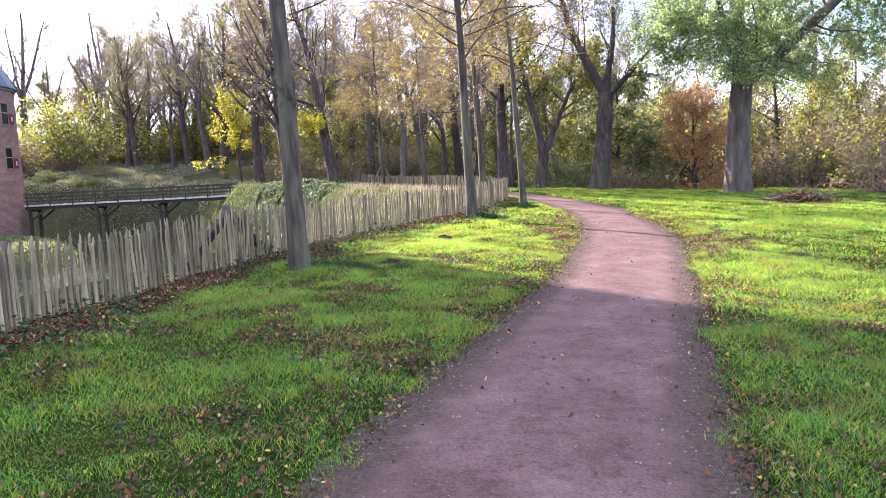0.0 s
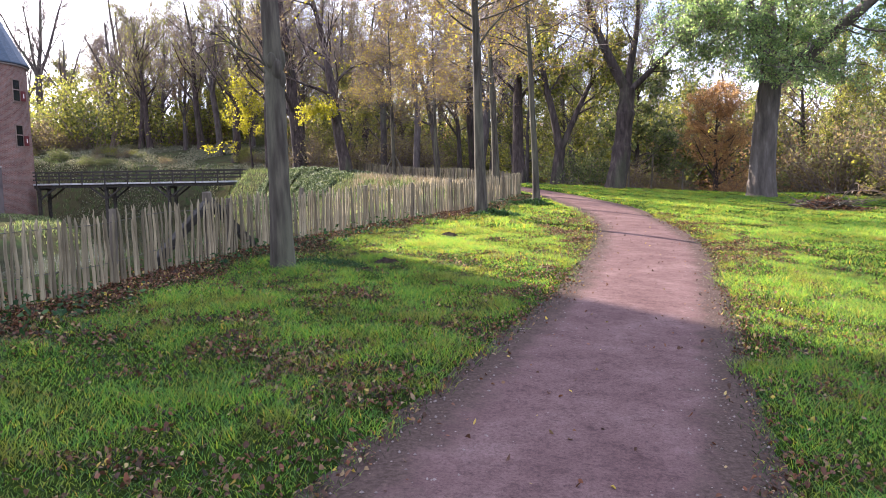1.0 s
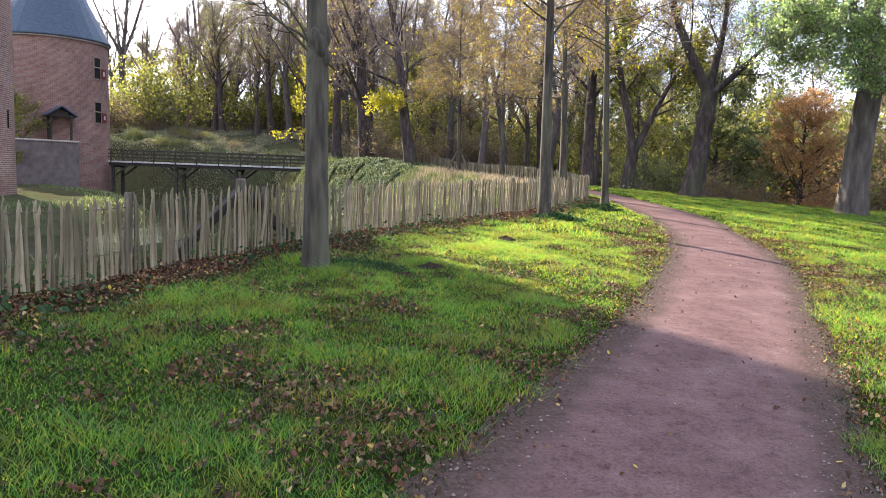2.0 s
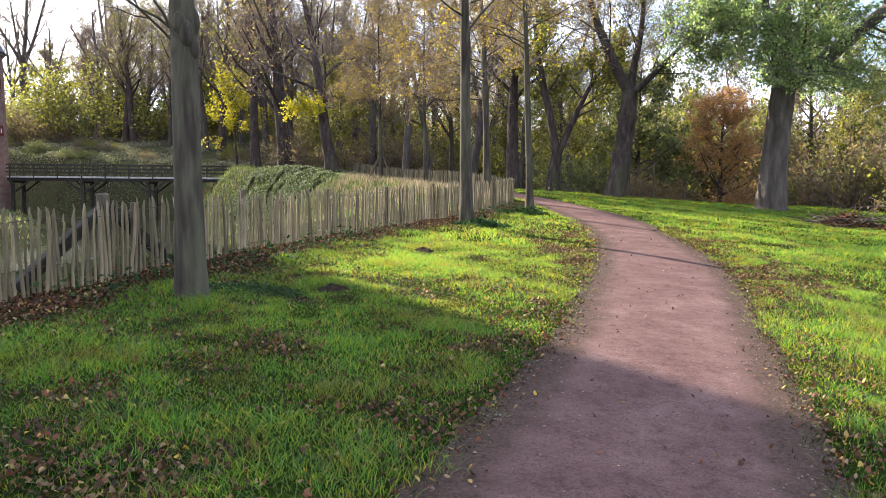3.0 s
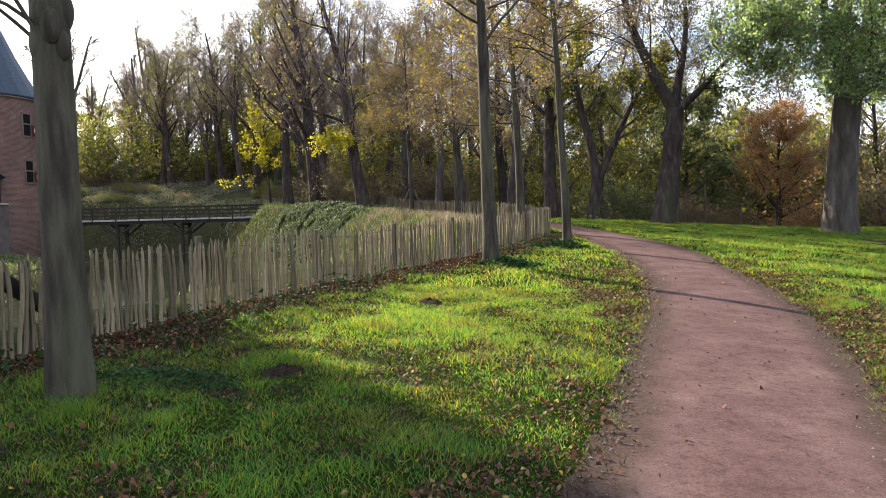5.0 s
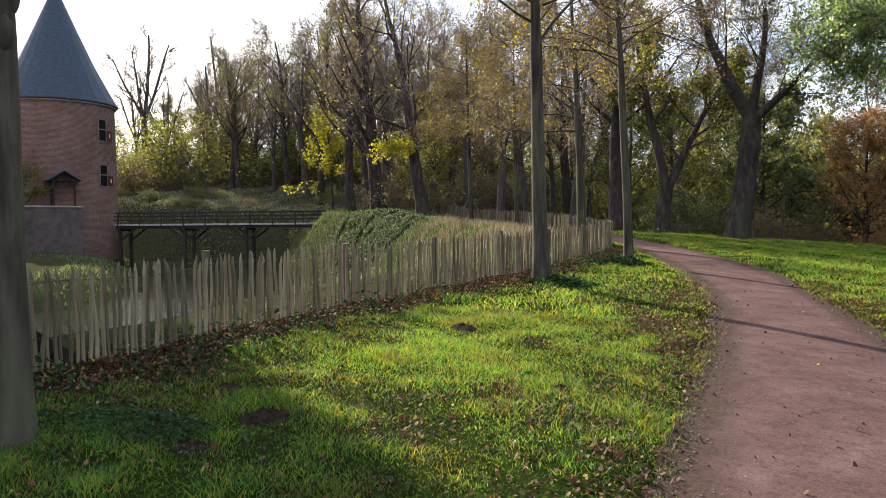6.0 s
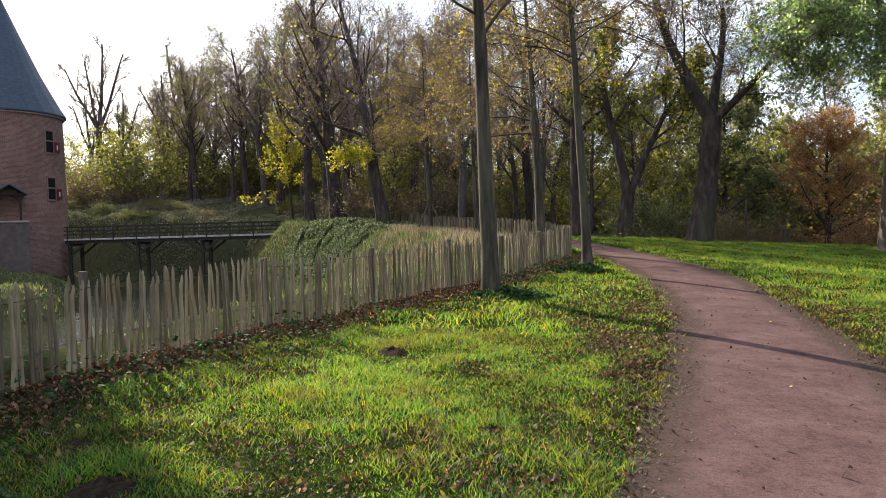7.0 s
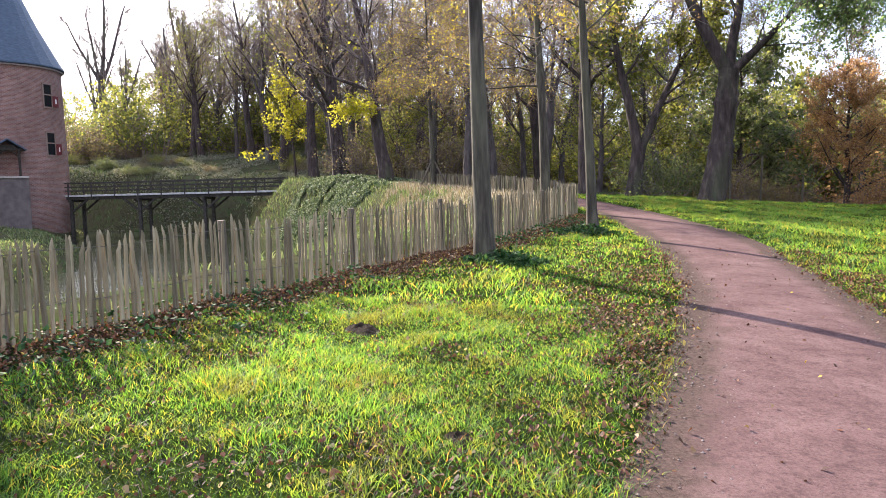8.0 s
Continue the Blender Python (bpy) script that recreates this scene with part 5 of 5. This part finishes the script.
def build_molehills():
    for i, (x, y, r) in enumerate(MOLEHILLS):
        rings, sides = 12, 30
        rr = np.linspace(0, 1.25, rings)[:, None] * r
        aa = (np.arange(sides) * 2 * np.pi / sides)[None]
        px, py = rr * np.cos(aa) * (1 + 0.18 * np.sin(2 * aa + i)), rr * np.sin(aa) * (1 + 0.15 * np.cos(3 * aa + i))
        lump = value_noise(px + 7 * i, py, 0.05, 31) * 0.6 + value_noise(px + 7 * i, py, 0.025, 32) * 0.4
        pz = 0.30 * r * np.clip(1 - (rr / r) ** 2, -0.3, 1) * (0.55 + 0.9 * lump) + 0.022 * (lump - 0.4) - 0.005
        k = (np.arange(rings - 1)[:, None] * sides + np.arange(sides)[None])
        k2 = np.arange(rings - 1)[:, None] * sides + (np.arange(sides)[None] + 1) % sides
        me = fast_mesh("molehill", np.dstack([px, py, pz]).reshape(-1, 3), np.stack([k, k2, k2 + sides, k + sides], -1).reshape(-1, 4))
        ob = child("molehill", me, M_SOIL)
        ob.location = (x, y, gz(x, y))
        tagged(ob, "mound of dark crumbly soil on the lawn", "molehill", "molehills")


def build_weeds():
    rng = np.random.default_rng(95)
    for x, y, r, n, tall, leaf in ((1.35, 22.75, 0.55, 1500, 0.26, 0.085), (3.0, 28.1, 0.6, 1300, 0.26, 0.085), (-1.9, 13.05, 0.50, 2000, 0.15, 0.036)):
        a, d = rng.uniform(0, 2 * np.pi, n), r * np.sqrt(rng.uniform(0, 1, n))
        px, py = x + d * np.cos(a) * 1.3, y + d * np.sin(a) * 0.8
        c = np.column_stack([px, py, height(px, py) + rng.uniform(0.02, tall, n) * (1.15 - d / r)])
        v, q = leaf_quads(rng, c, leaf, 0.0, 0.4)
        tagged(child("weed_clump", fast_mesh("weed_clump", v, q), M_WEED), "dark green weeds at the foot of a linden", "weeds", kind="stuff")


def build_bank():
    rng = np.random.default_rng(97)
    n = 16000
    x, y = rng.uniform(-6.5, 2.5, n), rng.uniform(34, 56, n)
    keep = (line_side(x, y) < -0.4) & (poly_distance(x, y, MOAT) < 1.0) & (value_noise(x, y, 1.8, 21) > 0.3)
    x, y = x[keep], y[keep]
    v, q, t = blades(rng, x, y, height(x, y) - 0.02, rng.uniform(0.25, 0.55, len(x)), rng.uniform(0.02, 0.035, len(x)), 0.6)
    tagged(child("dry_grass", fast_mesh("dry_grass", v, q, t), M_REED), "pale dry tall grass inside the fence corner", "grass", kind="stuff")
    n = 84000
    a, d = rng.uniform(0, 2 * np.pi, n), np.sqrt(rng.uniform(0, 1, n))
    x, y = -11.1 + 5.2 * d * np.cos(a) - 0.45 * 5.6 * d * np.sin(a), 60.2 + 5.6 * d * np.sin(a)
    hump = (value_noise(x, y, 1.7, 22) * 0.15 + value_noise(x, y, 0.5, 27) * 0.28) * (1 - d ** 2)
    c = np.column_stack([x, y, height(x, y) + hump + rng.uniform(0, 0.22, n)])
    keep = value_noise(x, y, 0.8, 28) + 0.4 * value_noise(x, y, 2.4, 29) > 0.55
    v, q = leaf_quads(rng, c[keep], 0.12, 0.0, 0.1)
    tagged(child("bramble", fast_mesh("bramble", v, q), M_IVY_PALE), "sprawling pale green brambles covering the moat bank", "bramble", kind="stuff")
    n = 110000
    x, y = rng.uniform(-64, -14, n), rng.uniform(76, 104, n)
    ok = (poly_distance(x, y, MOAT) < 3.6) & (value_noise(x, y, 3.0, 24) > 0.35)
    x, y = x[ok], y[ok]
    c = np.column_stack([x, y, height(x, y) + rng.uniform(0, 0.55, len(x)) * value_noise(x, y, 1.3, 25)])
    v, q = leaf_quads(rng, c, 0.16, 0.0, 0.3)
    tagged(child("undergrowth", fast_mesh("undergrowth", v, q), M_IVY_DULL), "low green and brown undergrowth on far bank", "undergrowth", kind="stuff")
    n = 60000
    x, y = rng.uniform(-22, 3, n), rng.uniform(22, 70, n)
    m = poly_distance(x, y, MOAT)
    ok = (m > -7) & (m < 2.6) & (line_side(x, y) < -0.4)
    x, y = x[ok], y[ok]
    z = height(x, y)
    v, q, t = blades(rng, x, y, z - 0.02, rng.uniform(0.08, 0.28, len(x)), rng.uniform(0.02, 0.04, len(x)), 1.1)
    tagged(child("bank_grass", fast_mesh("bank_grass", v, q, t), M_GRASS_RANK), "rank green grass on the near moat bank", "grass", kind="stuff")
    # green growth down the moat's sides
    n = 90000
    x, y = rng.uniform(-62, -2, n), rng.uniform(4, 92, n)
    m = poly_distance(x, y, MOAT)
    i = poly_distance(x, y, ISLAND)
    ok = (((m > -3.5) & (m < np.where(y < 34, -0.6, 3.0))) | ((i > -0.4) & (i < 5))) & (line_side(x, y) < -0.5) & (value_noise(x, y, 2.2, 23) > 0.35)
    x, y = x[ok], y[ok]
    z = height(x, y)
    ok = z > WATER_Z - 0.05
    x, y, z = x[ok], y[ok], z[ok]
    v, q, t = blades(rng, x, y, z - 0.02, rng.uniform(0.2, 0.5, len(x)) * np.where((y < 34) | (poly_distance(x, y, ISLAND) > -0.4), 0.45, 1.0), rng.uniform(0.04, 0.09, len(x)) * np.where(y < 34, 0.35, 1.0), 0.9)
    tagged(child("bank_grass", fast_mesh("bank_grass", v, q, t), M_GRASS_RANK), "rank green grass down the moat bank", "grass", kind="stuff")


def build_brush_pile():
    rng = np.random.default_rng(99)
    t = tagged(new("brush_pile"), "heap of cut branches and rust brown leaves", "brush pile")
    t.location = (15.2, 31.0, gz(15.2, 31.0))
    lines = []
    for _ in range(90):
        a = rng.uniform(0, 2 * np.pi)
        s = np.array([rng.normal(0, 0.75), rng.normal(0, 0.4), rng.uniform(0.0, 0.35)])
        p, r, d = limb(rng, s, (math.cos(a), math.sin(a), rng.normal(0.05, 0.2)), rng.uniform(0.6, 1.5), 0.022, 0.006, 5, 0.12)
        p[:, 2] = np.maximum(p[:, 2], 0.01)
        lines.append((p, r))
    v, q = tubes(lines, 5)
    tagged(child("brushwood", fast_mesh("brushwood", v, q), M_BARK_DARK, t), kind="stuff")
    n = 1800
    c = np.column_stack([rng.normal(0, 0.75, n), rng.normal(0, 0.42, n), np.zeros(n)])
    c[:, 2] = np.maximum(0.02, 0.55 * np.exp(-(c[:, 0] / 0.9) ** 2 - (c[:, 1] / 0.5) ** 2)) * rng.uniform(0.5, 1, n)
    v, q = leaf_quads(rng, c, 0.11, 0, 0.4)
    child("leaf_heap", fast_mesh("leaf_heap", v, q), M_LITTER, t)


def build_poles():
    for x, y, h in ((10.9, 46.2, 2.6), (12.4, 46.6, 2.4), (14.2, 46.4, 1.5)):
        bm = bmesh.new()
        bmesh.ops.create_cone(bm, cap_ends=True, segments=8, radius1=0.05, radius2=0.04, depth=h + 0.2, matrix=pose(0, 0, h / 2 - 0.1))
        ob = part("tree_stake", bm, M_POST, None)
        ob.location, ob.rotation_euler = (x, y, gz(x, y)), (0.02, 0.03, 0)
        tagged(ob, "thin pale wooden stake at the lawn edge", "stake", "stakes at the lawn edge")


build_weeds()
build_brush_pile()
build_poles()
build_molehills()
build_bank()
build_pebbles()
build_leaves()
build_thatch()
build_grass()
